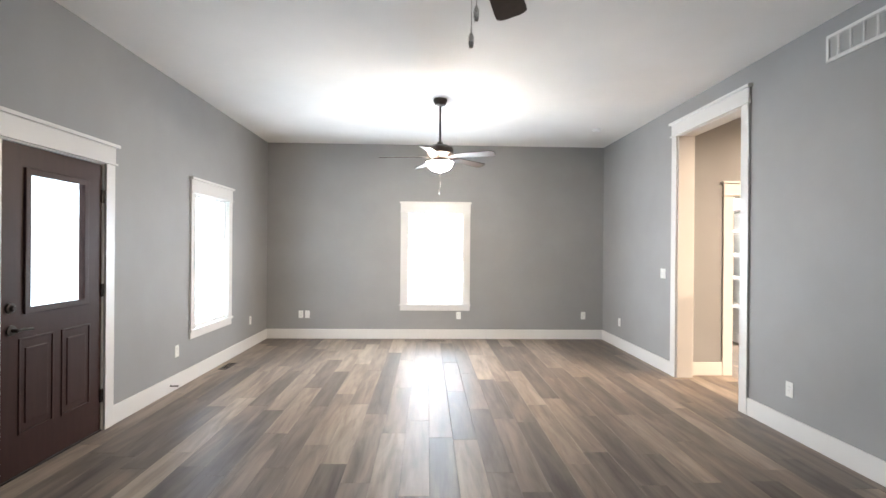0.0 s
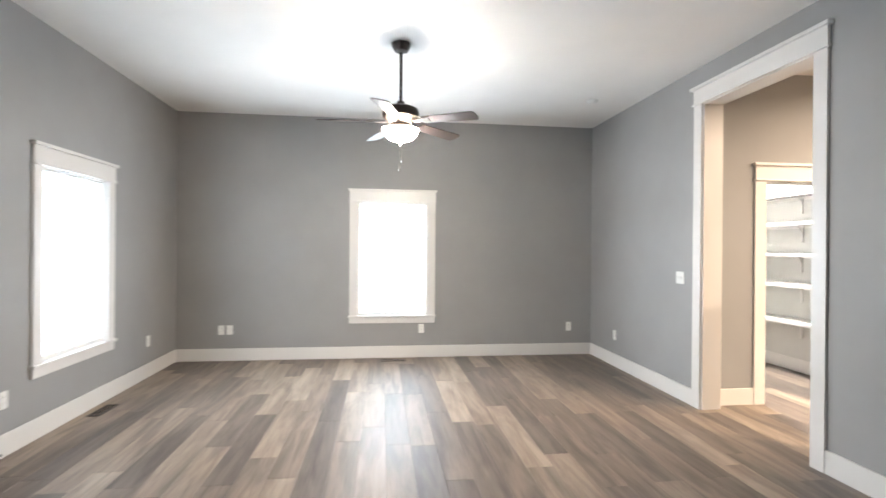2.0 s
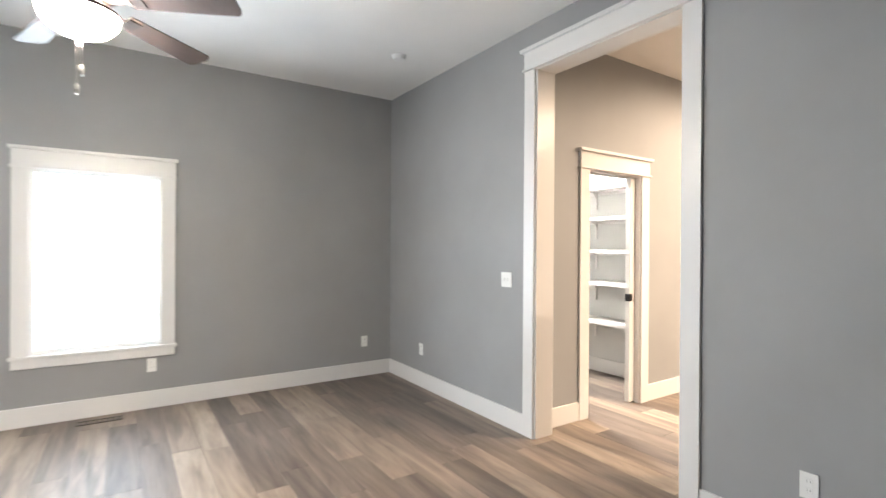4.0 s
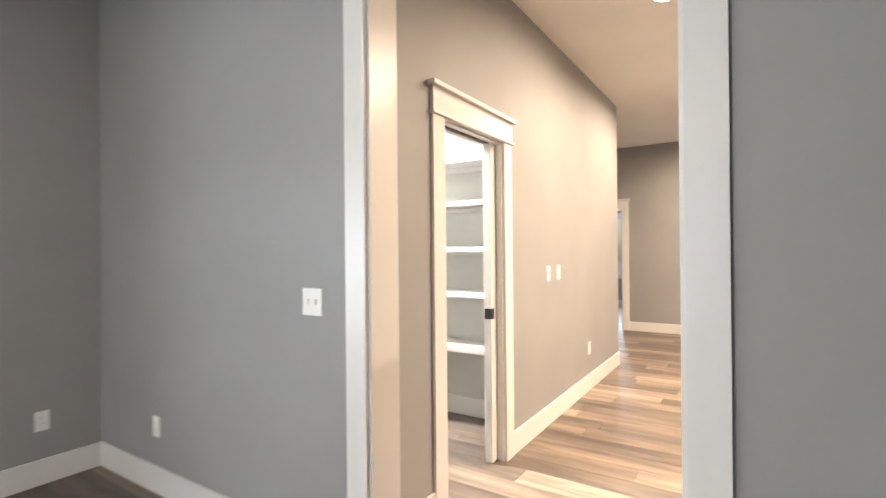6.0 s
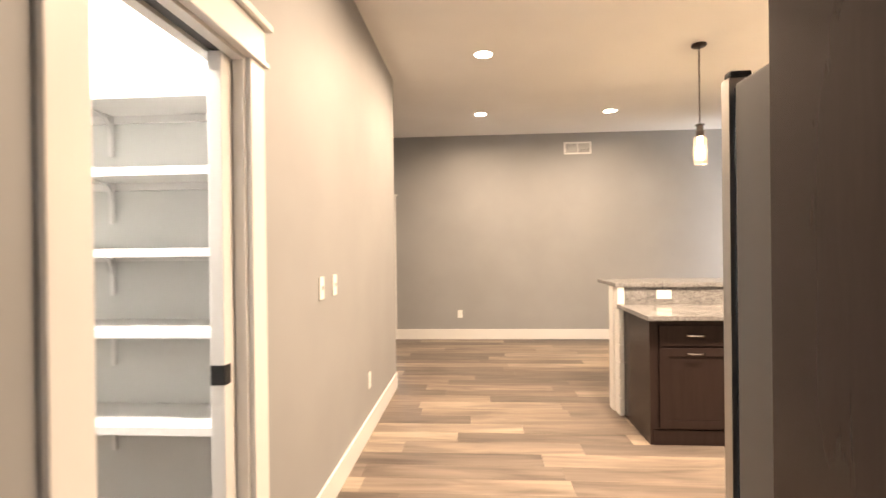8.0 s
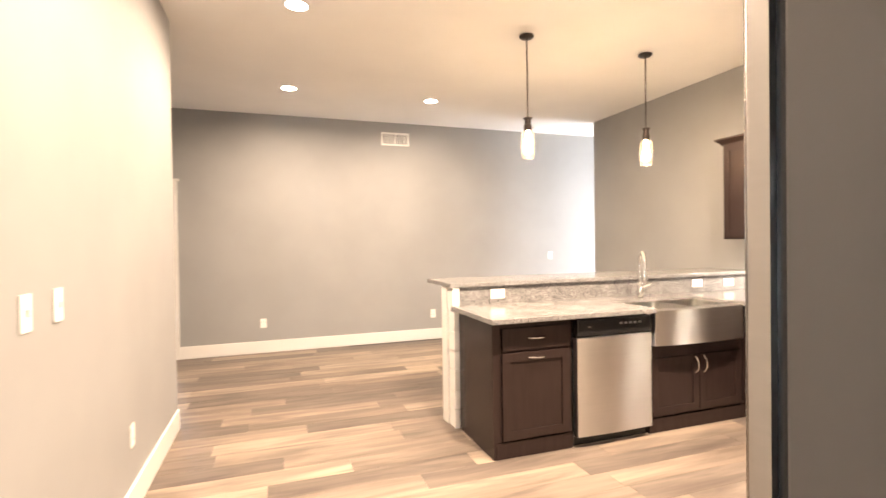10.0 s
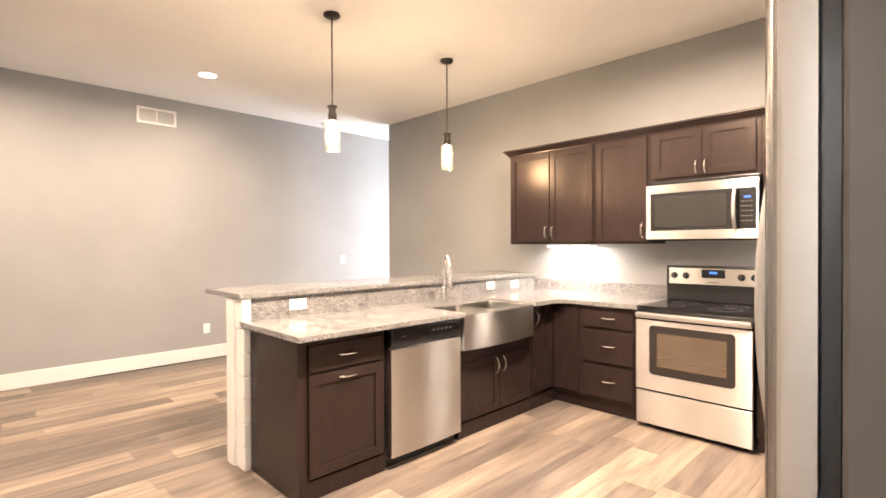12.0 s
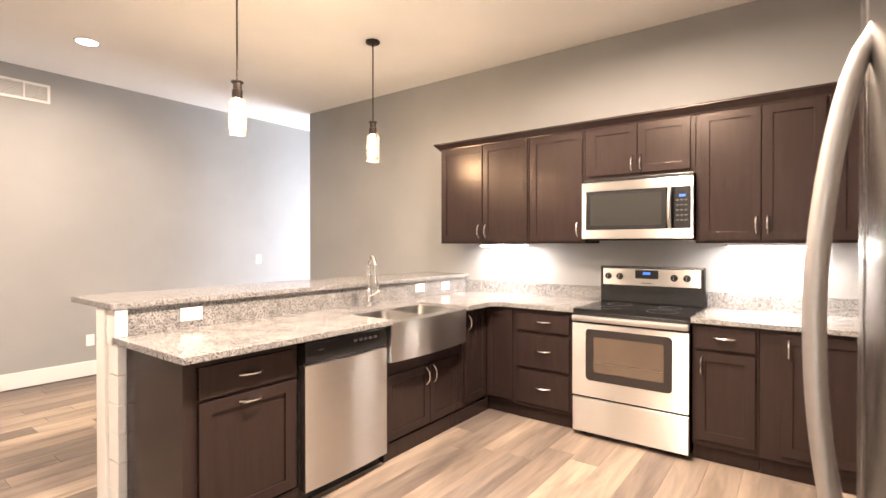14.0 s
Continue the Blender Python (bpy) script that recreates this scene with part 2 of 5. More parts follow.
def frame_body(put, u0, u1, z0, z1, widths, w0, w1, bevel=0.002):
    """A picture-frame body in one piece; widths at left, right, foot and head."""
    a, c, d, e = widths
    bm = bmesh.new()
    outer = [(u0, z0), (u1, z0), (u1, z1), (u0, z1)]
    inner = [(u0 + a, z0 + d), (u1 - c, z0 + d), (u1 - c, z1 - e), (u0 + a, z1 - e)]
    loops = [[bm.verts.new(put.p(u, z, w)) for u, z in pts] for w in (w0, w1) for pts in (outer, inner)]
    ob, ib, of, inf = loops
    for i in range(4):
        j = (i + 1) % 4
        for q in ((of[i], of[j], inf[j], inf[i]), (ob[j], ob[i], ib[i], ib[j]), (ob[i], ob[j], of[j], of[i]), (inf[i], inf[j], ib[j], ib[i])):
            bm.faces.new(q)
    bmesh.ops.recalc_face_normals(bm, faces=bm.faces)
    if bevel:
        es = [x for x in bm.edges if len(x.link_faces) == 2 and x.calc_face_angle() > 1]
        bmesh.ops.bevel(bm, geom=es, offset=bevel, segments=2, affect="EDGES", profile=0.6)
    return bm


def lathe(profile, at=(0, 0, 0), steps=32, axis="z", caps=True):
    """A turned body: (radius, height) pairs round an axis through at."""
    bm = bmesh.new()
    rings = []
    for r, h in profile:
        ring = []
        for i in range(steps):
            a = 2 * math.pi * i / steps
            c, s = r * math.cos(a), r * math.sin(a)
            p = {"z": (c, s, h), "x": (h, c, s), "y": (s, h, c)}[axis]
            ring.append(bm.verts.new(Vector(at) + Vector(p)))
        rings.append(ring)
    for a, b in zip(rings, rings[1:]):
        for i in range(steps):
            bm.faces.new((a[i], a[(i + 1) % steps], b[(i + 1) % steps], b[i]))
    if caps:
        bm.faces.new(rings[0][::-1])
        bm.faces.new(rings[-1])
    else:
        for i in range(steps):
            bm.faces.new((rings[-1][i], rings[-1][(i + 1) % steps], rings[0][(i + 1) % steps], rings[0][i]))
    bmesh.ops.remove_doubles(bm, verts=bm.verts, dist=1e-6)
    bmesh.ops.recalc_face_normals(bm, faces=bm.faces)
    return bm


def tube(points, radius, steps=10, taper=None):
    """A round bar along a line of points."""
    bm = bmesh.new()
    pts = [Vector(p) for p in points]
    rings = []
    side = None
    for i, p in enumerate(pts):
        way = (pts[min(i + 1, len(pts) - 1)] - pts[max(i - 1, 0)]).normalized()
        if side is None:
            side = way.orthogonal().normalized()
        side = (side - way * side.dot(way)).normalized()
        up = way.cross(side)
        r = radius if taper is None else taper[i]
        rings.append([bm.verts.new(p + r * (math.cos(2 * math.pi * k / steps) * side + math.sin(2 * math.pi * k / steps) * up)) for k in range(steps)])
    for a, b in zip(rings, rings[1:]):
        for i in range(steps):
            bm.faces.new((a[i], a[(i + 1) % steps], b[(i + 1) % steps], b[i]))
    bm.faces.new(rings[0][::-1])
    bm.faces.new(rings[-1])
    bmesh.ops.recalc_face_normals(bm, faces=bm.faces)
    return bm


ORIGIN = {}


def thing(name, at, label, category, group="", kind=""):
    """An empty at the base of a thing, which carries its parts."""
    ob = new(name)
    ob.empty_display_size = 0.1
    ob.location = at
    ORIGIN[ob] = Vector(at)
    return tagged(ob, label, category, group, kind)


def part(name, bm, mat, parent=None, label="", smooth=False):
    """Links a bmesh, drawn in world places, as one mesh under a thing or a part."""
    base = ORIGIN[parent] if parent else Vector((0, 0, 0))
    for v in bm.verts:
        v.co -= base
    me = bpy.data.meshes.new(name)
    bm.to_mesh(me)
    bm.free()
    me.materials.append(mat)
    if smooth:
        for p in me.polygons:
            p.use_smooth = True
        me.set_sharp_from_angle(angle=radians(38))
    ob = new(name, me)
    if parent:
        ob.parent = parent
        ORIGIN[ob] = base
    return tagged(ob, label) if label else ob


def structure(name, bm, mat, label, category, smooth=False):
    return tagged(part(name, bm, mat, None, "", smooth), label, category, "", "structure")


# ---- the shell ----
def pierced(along, lo, hi, a, b, z0, z1, holes):
    """A wall a..b thick, lo..hi long, with rectangular holes (from, to, sill, head)."""
    us = sorted({lo, hi, *(h[0] for h in holes), *(h[1] for h in holes)})
    zs = sorted({z0, z1, *(h[2] for h in holes), *(h[3] for h in holes)})

    def solid(i, j):
        if not (0 <= i < len(us) - 1 and 0 <= j < len(zs) - 1):
            return False
        u, z = (us[i] + us[i + 1]) / 2, (zs[j] + zs[j + 1]) / 2
        return not any(h[0] < u < h[1] and h[2] < z < h[3] for h in holes)

    bm = bmesh.new()
    made = {}

    def corner(i, j, d):
        if (i, j, d) not in made:
            u, z, w = us[i], zs[j], (a, b)[d]
            made[i, j, d] = bm.verts.new((u, w, z) if along == "x" else (w, u, z))
        return made[i, j, d]

    for i in range(len(us) - 1):
        for j in range(len(zs) - 1):
            if not solid(i, j):
                continue
            for d in (0, 1):
                bm.faces.new([corner(i + p, j + q, d) for p, q in ((0, 0), (1, 0), (1, 1), (0, 1))])
            for di, dj, e in ((-1, 0, ((0, 0), (0, 1))), (1, 0, ((1, 0), (1, 1))), (0, -1, ((0, 0), (1, 0))), (0, 1, ((0, 1), (1, 1)))):
                if not solid(i + di, j + dj):
                    (p, q), (r, s) = e
                    bm.faces.new([corner(i + p, j + q, 0), corner(i + r, j + s, 0), corner(i + r, j + s, 1), corner(i + p, j + q, 1)])
    bmesh.ops.recalc_face_normals(bm, faces=bm.faces)
    return bm


WIN_F = (-0.022, 0.875, 0.53, 1.995)      # far window's opening
WIN_L = (5.467, 6.335, 0.53, 1.995)       # side window's opening
DOOR_L = (3.09, 4.022, 0.0, 2.065)       # entrance
structure("wall_far", pierced("x", XL, XR, YF, YF + 0.15, 0, H, [WIN_F]), WALL, "grey painted wall with one tall window", "wall")
structure("wall_entrance", pierced("y", YB, YF + 0.15, XL - 0.15, XL, 0, H, [DOOR_L, WIN_L]), WALL, "grey painted wall with entrance door and window", "wall")
structure("wall_middle", pierced("y", YB, YF + 0.15, XR, XK, 0, H, [(O0, O1, 0, OH)]), WALL, "grey painted wall with a tall cased opening", "wall")
structure("wall_behind", boxes((XL - 0.15, XK, YB - 0.15, YB, 0, H)), WALL, "plain grey wall closing the living room", "wall")
PD = (3.785, 4.505, 0.0, 2.06)
structure("wall_pantry_front", pierced("x", XK, XH, YH, YP, 0, H, [PD]), WALL, "grey hall wall with the pantry doorway", "wall")
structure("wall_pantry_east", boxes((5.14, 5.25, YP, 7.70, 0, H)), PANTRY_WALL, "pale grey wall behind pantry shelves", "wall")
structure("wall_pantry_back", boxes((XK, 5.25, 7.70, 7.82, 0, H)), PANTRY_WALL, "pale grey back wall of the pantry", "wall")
structure("wall_recess_side", boxes((XH - 0.12, XH, YP, YR + 0.12, 0, H)), WALL, "grey return wall at the hall recess", "wall")
structure("wall_recess", boxes((XH, XE + 0.15, YR, YR + 0.12, 0, H)), WALL, "grey wall at the back of the recess", "wall")
BED = (6.136, 6.95, 0.0, 2.032)
structure("wall_kitchen_far", pierced("y", YN - 0.15, YR, XE, XE + 0.13, 0, H, [BED]), WALL, "long grey wall opposite the kitchen", "wall")
structure("wall_stove", boxes((XK, XW, YW - 0.13, YW, 0, H)), WALL, "grey wall behind the stove and cabinets", "wall")
structure("wall_nook_side", boxes((NX - 0.13, NX, YN - 0.15, YW - 0.13, 0, H)), WALL, "grey side wall of the dining nook", "wall")
NOOK = (NX + 0.22, XE - 0.20, 0.04, 2.3)
structure("wall_nook", pierced("x", NX, XE, YN - 0.15, YN, 0, H, [NOOK]), WALL, "grey wall with the glazed patio opening", "wall")
structure("ceiling", boxes((XL - 0.15, XE + 0.15, YN - 0.15, YF + 0.15, H, H + 0.12)), CEILING, "smooth white painted ceiling", "ceiling")
structure("ground", boxes((-60, 60, -60, 60, -0.3, -0.16)), painted("pale_ground", (0.35, 0.34, 0.31), 0.9), "pale bare ground outside", "ground")


# ---- trim ----
def uvw(axis, face, out):
    """Places along a wall, up, and out of its face, turned into the world's box."""
    def make(bm, u0, u1, z0, z1, w0, w1, bevel=0.002):
        a, b = sorted((face + out * w0, face + out * w1))
        if axis == "x":
            box(bm, u0, u1, a, b, z0, z1, bevel)
        else:
            box(bm, a, b, u0, u1, z0, z1, bevel)
        return bm
    return make


def casing(name, put, u0, u1, head, label, foot=0.0, width=0.105, parent=None):
    """Flat craftsman casing: two legs, a bead, a head board and an overhanging cap."""
    at = parent or thing(name, put.base, label, "door trim", "", "structure")
    part("casing_leg", put(bmesh.new(), u0 - width, u0 + 0.004, foot, head, 0, 0.019), TRIM, at)
    part("casing_leg", put(bmesh.new(), u1 - 0.004, u1 + width, foot, head, 0, 0.019), TRIM, at)
    part("bead", put(bmesh.new(), u0 - width - 0.014, u1 + width + 0.014, head, head + 0.016, 0, 0.034, 0.004), TRIM, at)
    part("head_board", put(bmesh.new(), u0 - width - 0.002, u1 + width + 0.002, head + 0.016, head + 0.140, 0, 0.022), TRIM, at)
    part("cap", put(bmesh.new(), u0 - width - 0.026, u1 + width + 0.026, head + 0.140, head + 0.165, 0, 0.046, 0.004), TRIM, at)
    return at


class Put:
    def __init__(self, axis, face, out, base):
        self.make, self.base, self.axis, self.face, self.out = uvw(axis, face, out), base, axis, face, out

    def p(self, u, z, w):
        d = self.face + self.out * w
        return Vector((u, d, z)) if self.axis == "x" else Vector((d, u, z))

    def __call__(self, *a):
        return self.make(*a)




casing("opening_trim", Put("y", XR, -1, (XR, (O0 + O1) / 2, 0)), O0, O1, OH - 0.012, "white craftsman casing round the tall opening", width=0.10)
kp = Put("y", XK, 1, (XK, (O0 + O1) / 2, 0))
kt = thing("opening_trim", kp.base, "white casing on the kitchen side of the opening", "door trim", "", "structure")
part("casing_leg", kp(bmesh.new(), O0 - 0.10, O0 + 0.004, 0, OH - 0.012, 0, 0.019), TRIM, kt)
part("casing_leg", kp(bmesh.new(), O1 - 0.004, YH - 0.002, 0, OH - 0.012, 0, 0.019), TRIM, kt)
part("head_board", kp(bmesh.new(), O0 - 0.102, YH - 0.002, OH - 0.012, OH + 0.13, 0, 0.022), TRIM, kt)
part("cap", kp(bmesh.new(), O0 - 0.126, YH - 0.002, OH + 0.13, OH + 0.155, 0, 0.046, 0.004), TRIM, kt)


def jambs(name, axis, u0, u1, top, a, b, label):
    """Boards that line an opening through a wall between its faces a and b."""
    put = Put(axis, a, 1, (0, 0, 0))
    base = put.p((u0 + u1) / 2, 0, (b - a) / 2)
    at = thing(name, base, label, "door trim", "", "structure")
    d = b - a
    part("jamb_board", put(bmesh.new(), u0 - 0.001, u0 + 0.018, 0, top - 0.018, 0.001, d - 0.001), TRIM, at)
    part("jamb_board", put(bmesh.new(), u1 - 0.018, u1 + 0.001, 0, top - 0.018, 0.001, d - 0.001), TRIM, at)
    part("jamb_board", put(bmesh.new(), u0, u1, top - 0.018, top + 0.001, 0.001, d - 0.001), TRIM, at)
    return at


jambs("opening_jamb", "y", O0, O1, OH, XR, XK, "white boards lining the tall opening")
casing("pantry_door_trim", Put("x", YH, -1, (4.13, YH, 0)), PD[0], PD[1], PD[3] - 0.006, "white craftsman casing round the pantry doorway", width=0.105)
casing("bedroom_door_trim", Put("y", XE, -1, (XE, 6.5, 0)), BED[0], BED[1], BED[3] - 0.006, "white craftsman casing round a far doorway", width=0.10)
jambs("bedroom_door_jamb", "y", BED[0], BED[1], BED[3], XE, XE + 0.13, "white boards lining the far doorway")
casing("entrance_door_trim", Put("y", XL, 1, (XL, 3.57, 0)), DOOR_L[0], DOOR_L[1], DOOR_L[3] - 0.01, "white craftsman casing round the entrance door", width=0.098)
jambs("entrance_door_jamb", "y", DOOR_L[0], DOOR_L[1], DOOR_L[3], XL - 0.15, XL, "white frame of the entrance door")

# pocket door's slot: split jamb and track
pj = thing("pocket_jamb", (4.47, YH + 0.07, 0), "white split jamb and track of the pantry pocket door", "door trim", "", "structure")
part("split_jamb", boxes((PD[1] - 0.018, PD[1] + 0.001, YH + 0.001, YH + 0.042, 0, PD[3] - 0.018), bevel=0.002), TRIM, pj)
part("split_jamb", boxes((PD[1] - 0.018, PD[1] + 0.001, YP - 0.042, YP - 0.001, 0, PD[3] - 0.018), bevel=0.002), TRIM, pj)
part("strike_jamb", boxes((PD[0] - 0.001, PD[0] + 0.018, YH + 0.001, YP - 0.001, 0, PD[3] - 0.018), bevel=0.002), TRIM, pj)
part("head_jamb", boxes((PD[0], PD[1], YH + 0.001, YH + 0.042, PD[3] - 0.018, PD[3] + 0.001), (PD[0], PD[1], YP - 0.042, YP - 0.001, PD[3] - 0.018, PD[3] + 0.001), bevel=0.002), TRIM, pj)
part("track", boxes((PD[0], PD[1], YH + 0.050, YP - 0.050, PD[3] - 0.010, PD[3] + 0.001)), DARKSLOT, pj, "dark metal sliding track")


def baseboard(put, u0, u1, label="white painted flat baseboard"):
    bm = put(bmesh.new(), u0, u1, 0, 0.150, 0, 0.015, 0.003)
    structure("baseboard", bm, TRIM, label, "baseboard")


O3 = (0, 0, 0)
baseboard(Put("x", YF, -1, O3), XL + 0.016, XR - 0.016)
for a, b in ((YB, DOOR_L[0] - 0.099), (DOOR_L[1] + 0.099, YF)):
    baseboard(Put("y", XL, 1, O3), a, b)
for a, b in ((YB, O0 - 0.101), (O1 + 0.101, YF)):
    baseboard(Put("y", XR, -1, O3), a, b)
for a, b in ((XK + 0.02, PD[0] - 0.106), (PD[1] + 0.106, XH)):
    baseboard(Put("x", YH, -1, O3), a, b)
baseboard(Put("y", XE, -1, O3), YN, BED[0] - 0.101)
baseboard(Put("y", XH, 1, O3), YP, YR)
baseboard(Put("x", YW, 1, O3), 7.0, XW)
baseboard(Put("y", 5.14, -1, O3), YP, 7.70)
baseboard(Put("x", 7.70, -1, O3), XK, 5.12)
baseboard(Put("x", YB, 1, O3), XL + 0.02, XR - 0.02)


# ---- windows ----
def window(name, put, hole, depth, label):
    """A casement set in the wall, cased and with a stool and apron."""
    u0, u1, s, t = hole
    at = thing(name, put.p((u0 + u1) / 2, s, 0), label, "window", "", "structure")
    w = 0.098
    part("window_casing", put(bmesh.new(), u0 - w, u0 + 0.004, s, t - 0.006, 0, 0.019), TRIM, at)
    part("window_casing", put(bmesh.new(), u1 - 0.004, u1 + w, s, t - 0.006, 0, 0.019), TRIM, at)
    part("bead", put(bmesh.new(), u0 - w - 0.012, u1 + w + 0.012, t - 0.006, t + 0.010, 0, 0.034, 0.004), TRIM, at)
    part("head_board", put(bmesh.new(), u0 - w - 0.002, u1 + w + 0.002, t + 0.010, t + 0.134, 0, 0.022), TRIM, at)
    part("cap", put(bmesh.new(), u0 - w - 0.018, u1 + w + 0.018, t + 0.134, t + 0.160, 0, 0.044, 0.004), TRIM, at)
    part("window_sill", put(bmesh.new(), u0 - w - 0.015, u1 + w + 0.015, s - 0.012, s + 0.012, -0.05, 0.036, 0.004), TRIM, at)
    part("apron", put(bmesh.new(), u0 - w, u1 + w, s - 0.085, s - 0.012, 0, 0.018), TRIM, at)
    for a, b in ((u0 - 0.001, u0 + 0.014), (u1 - 0.014, u1 + 0.001)):
        part("window_reveal", put(bmesh.new(), a, b, s, t, -depth + 0.002, -0.001), TRIM, at)
    part("window_reveal", put(bmesh.new(), u0, u1, t - 0.014, t + 0.001, -depth + 0.002, -0.001), TRIM, at)
    a, b = u0 + 0.014, u1 - 0.014
    fr = frame_body(put, a, b, s + 0.012, t - 0.014, (0.018, 0.018, 0.034, 0.018), -0.060, -0.030)
    part("window_frame", fr, PLASTIC, at, "white vinyl sash frame")
    gl = part("pane", put(bmesh.new(), a + 0.010, b - 0.010, s + 0.036, t - 0.026, -0.047, -0.043, 0), GLASS, at, "clear glass pane")
    gl.visible_shadow = False
    return at


window("window_1", Put("x", YF, -1, O3), WIN_F, 0.15, "tall white-framed window with bright daylight behind")
window("window_2", Put("y", XL, 1, O3), WIN_L, 0.15, "white-framed side window with bright daylight behind")

# patio glazing in the nook, out of sight behind the stove wall
pg = thing("window_3", ((NX + XE) / 2, YN, 0), "tall white-framed patio glazing letting daylight in", "window", "", "structure")
np_ = Put("x", YN, 1, O3)
fr = frame_body(np_, NOOK[0], NOOK[1], 0.04, 2.3, (0.07, 0.07, 0.1, 0.08), -0.1, -0.04)
part("window_frame", fr, PLASTIC, pg)
gl = part("pane", np_(bmesh.new(), NOOK[0] + 0.06, NOOK[1] - 0.06, 0.13, 2.23, -0.075, -0.07, 0), GLASS, pg)
gl.visible_shadow = False

# ---- the room behind the far doorway ----
BX = 13.5
structure("wall_bedroom_far", pierced("y", 4.6, YR, BX, BX + 0.12, 0, H, [(5.6, 7.2, 0.75, 2.1)]), WALL, "grey wall with window in the room beyond", "wall")
structure("wall_bedroom_side", boxes((XE + 0.13, BX + 0.12, YR, YR + 0.12, 0, H)), WALL, "grey side wall of the room beyond", "wall")
structure("wall_bedroom_near", boxes((XE + 0.13, BX + 0.12, 4.48, 4.6, 0, H)), WALL, "grey wall closing the room beyond", "wall")
structure("ceiling_bedroom", boxes((XE + 0.15, BX + 0.12, 4.48, YR + 0.12, H, H + 0.12)), CEILING, "white ceiling of the room beyond", "ceiling")
structure("floor_bedroom", boxes((XE + 0.13, BX, 4.6, YR, -0.012, -0.002)), painted("pale_carpet", (0.42, 0.39, 0.35), 0.95, 400, 0.6, 0.1), "pale floor of the room beyond", "floor")
baseboard(Put("y", BX, -1, O3), 4.62, YR - 0.02)
wb = thing("window_4", (BX, 6.4, 0.75), "white-framed window in the room beyond", "window", "", "structure")
bp_ = Put("y", BX, -1, O3)
fr = frame_body(bp_, 5.5, 7.3, 0.66, 2.19, (0.14, 0.14, 0.13, 0.13), 0.0005, 0.02)
part("window_frame", fr, TRIM, wb)

# ---- entrance door ----
DX = XL - 0.008
door = thing("entrance_door", (DX, 3.575, 0), "dark red-brown half-glazed entrance door, shut", "door")
dp = Put("y", DX, 1, O3)
d0, d1 = DOOR_L[0] + 0.020, DOOR_L[1] - 0.020
g0, g1, gz0, gz1 = 3.315, 3.815, 1.02, 1.875
slab = frame_body(dp, d0, d1, 0.012, 2.042, (g0 - d0, d1 - g1, gz0 - 0.012, 2.042 - gz1), -0.044, 0.0, 0)
part("slab", slab, DOORWOOD, door)
fr = frame_body(dp, g0 - 0.03, g1 + 0.03, gz0 - 0.03, gz1 + 0.03, (0.044, 0.044, 0.044, 0.044), -0.004, 0.014, 0.005)
part("glazing_frame", fr, DOORWOOD, door)
gl = part("pane", dp(bmesh.new(), g0, g1, gz0, gz1, -0.026, -0.018, 0), GLASS, door, "clear glass pane")
gl.visible_shadow = False
for a, b in ((3.25, 3.53), (3.60, 3.88)):
    part("panel_moulding", frame_body(dp, a, b, 0.25, 0.845, (0.015, 0.015, 0.015, 0.015), -0.002, 0.006, 0.003), DOORWOOD, door)
    mould = dp(bmesh.new(), a + 0.05, b - 0.05, 0.31, 0.78, -0.002, 0.006, 0.004)
    part("raised_panel", mould, DOORWOOD, door)
for z in (0.27, 1.08, 1.80):
    part("hinge", boxes((DX - 0.002, DX + 0.012, d1 - 0.012, d1 + 0.018, z - 0.05, z + 0.05), bevel=0.003), BRONZE, door, "dark bronze hinge")
part("deadbolt", lathe([(0.0, 0.0), (0.032, 0.0), (0.032, 0.012), (0.02, 0.016), (0.012, 0.03), (0.0, 0.03)], (DX, 3.185, 1.04), 20, "x"), BRONZE, door, "dark bronze deadbolt", True)
rose = part("lever_rose", lathe([(0.0, 0.0), (0.033, 0.0), (0.033, 0.008), (0.012, 0.012), (0.012, 0.05), (0.0, 0.05)], (DX, 3.195, 0.905), 20, "x"), BRONZE, door, "dark bronze lever handle", True)
part("lever", tube([(DX + 0.045, 3.19, 0.905), (DX + 0.05, 3.24, 0.907), (DX + 0.048, 3.30, 0.902)], 0.009), BRONZE, rose, "", True)
part("threshold", boxes((XL - 0.14, XL + 0.004, d0, d1, -0.002, 0.011), bevel=0.003), BRONZE, door)


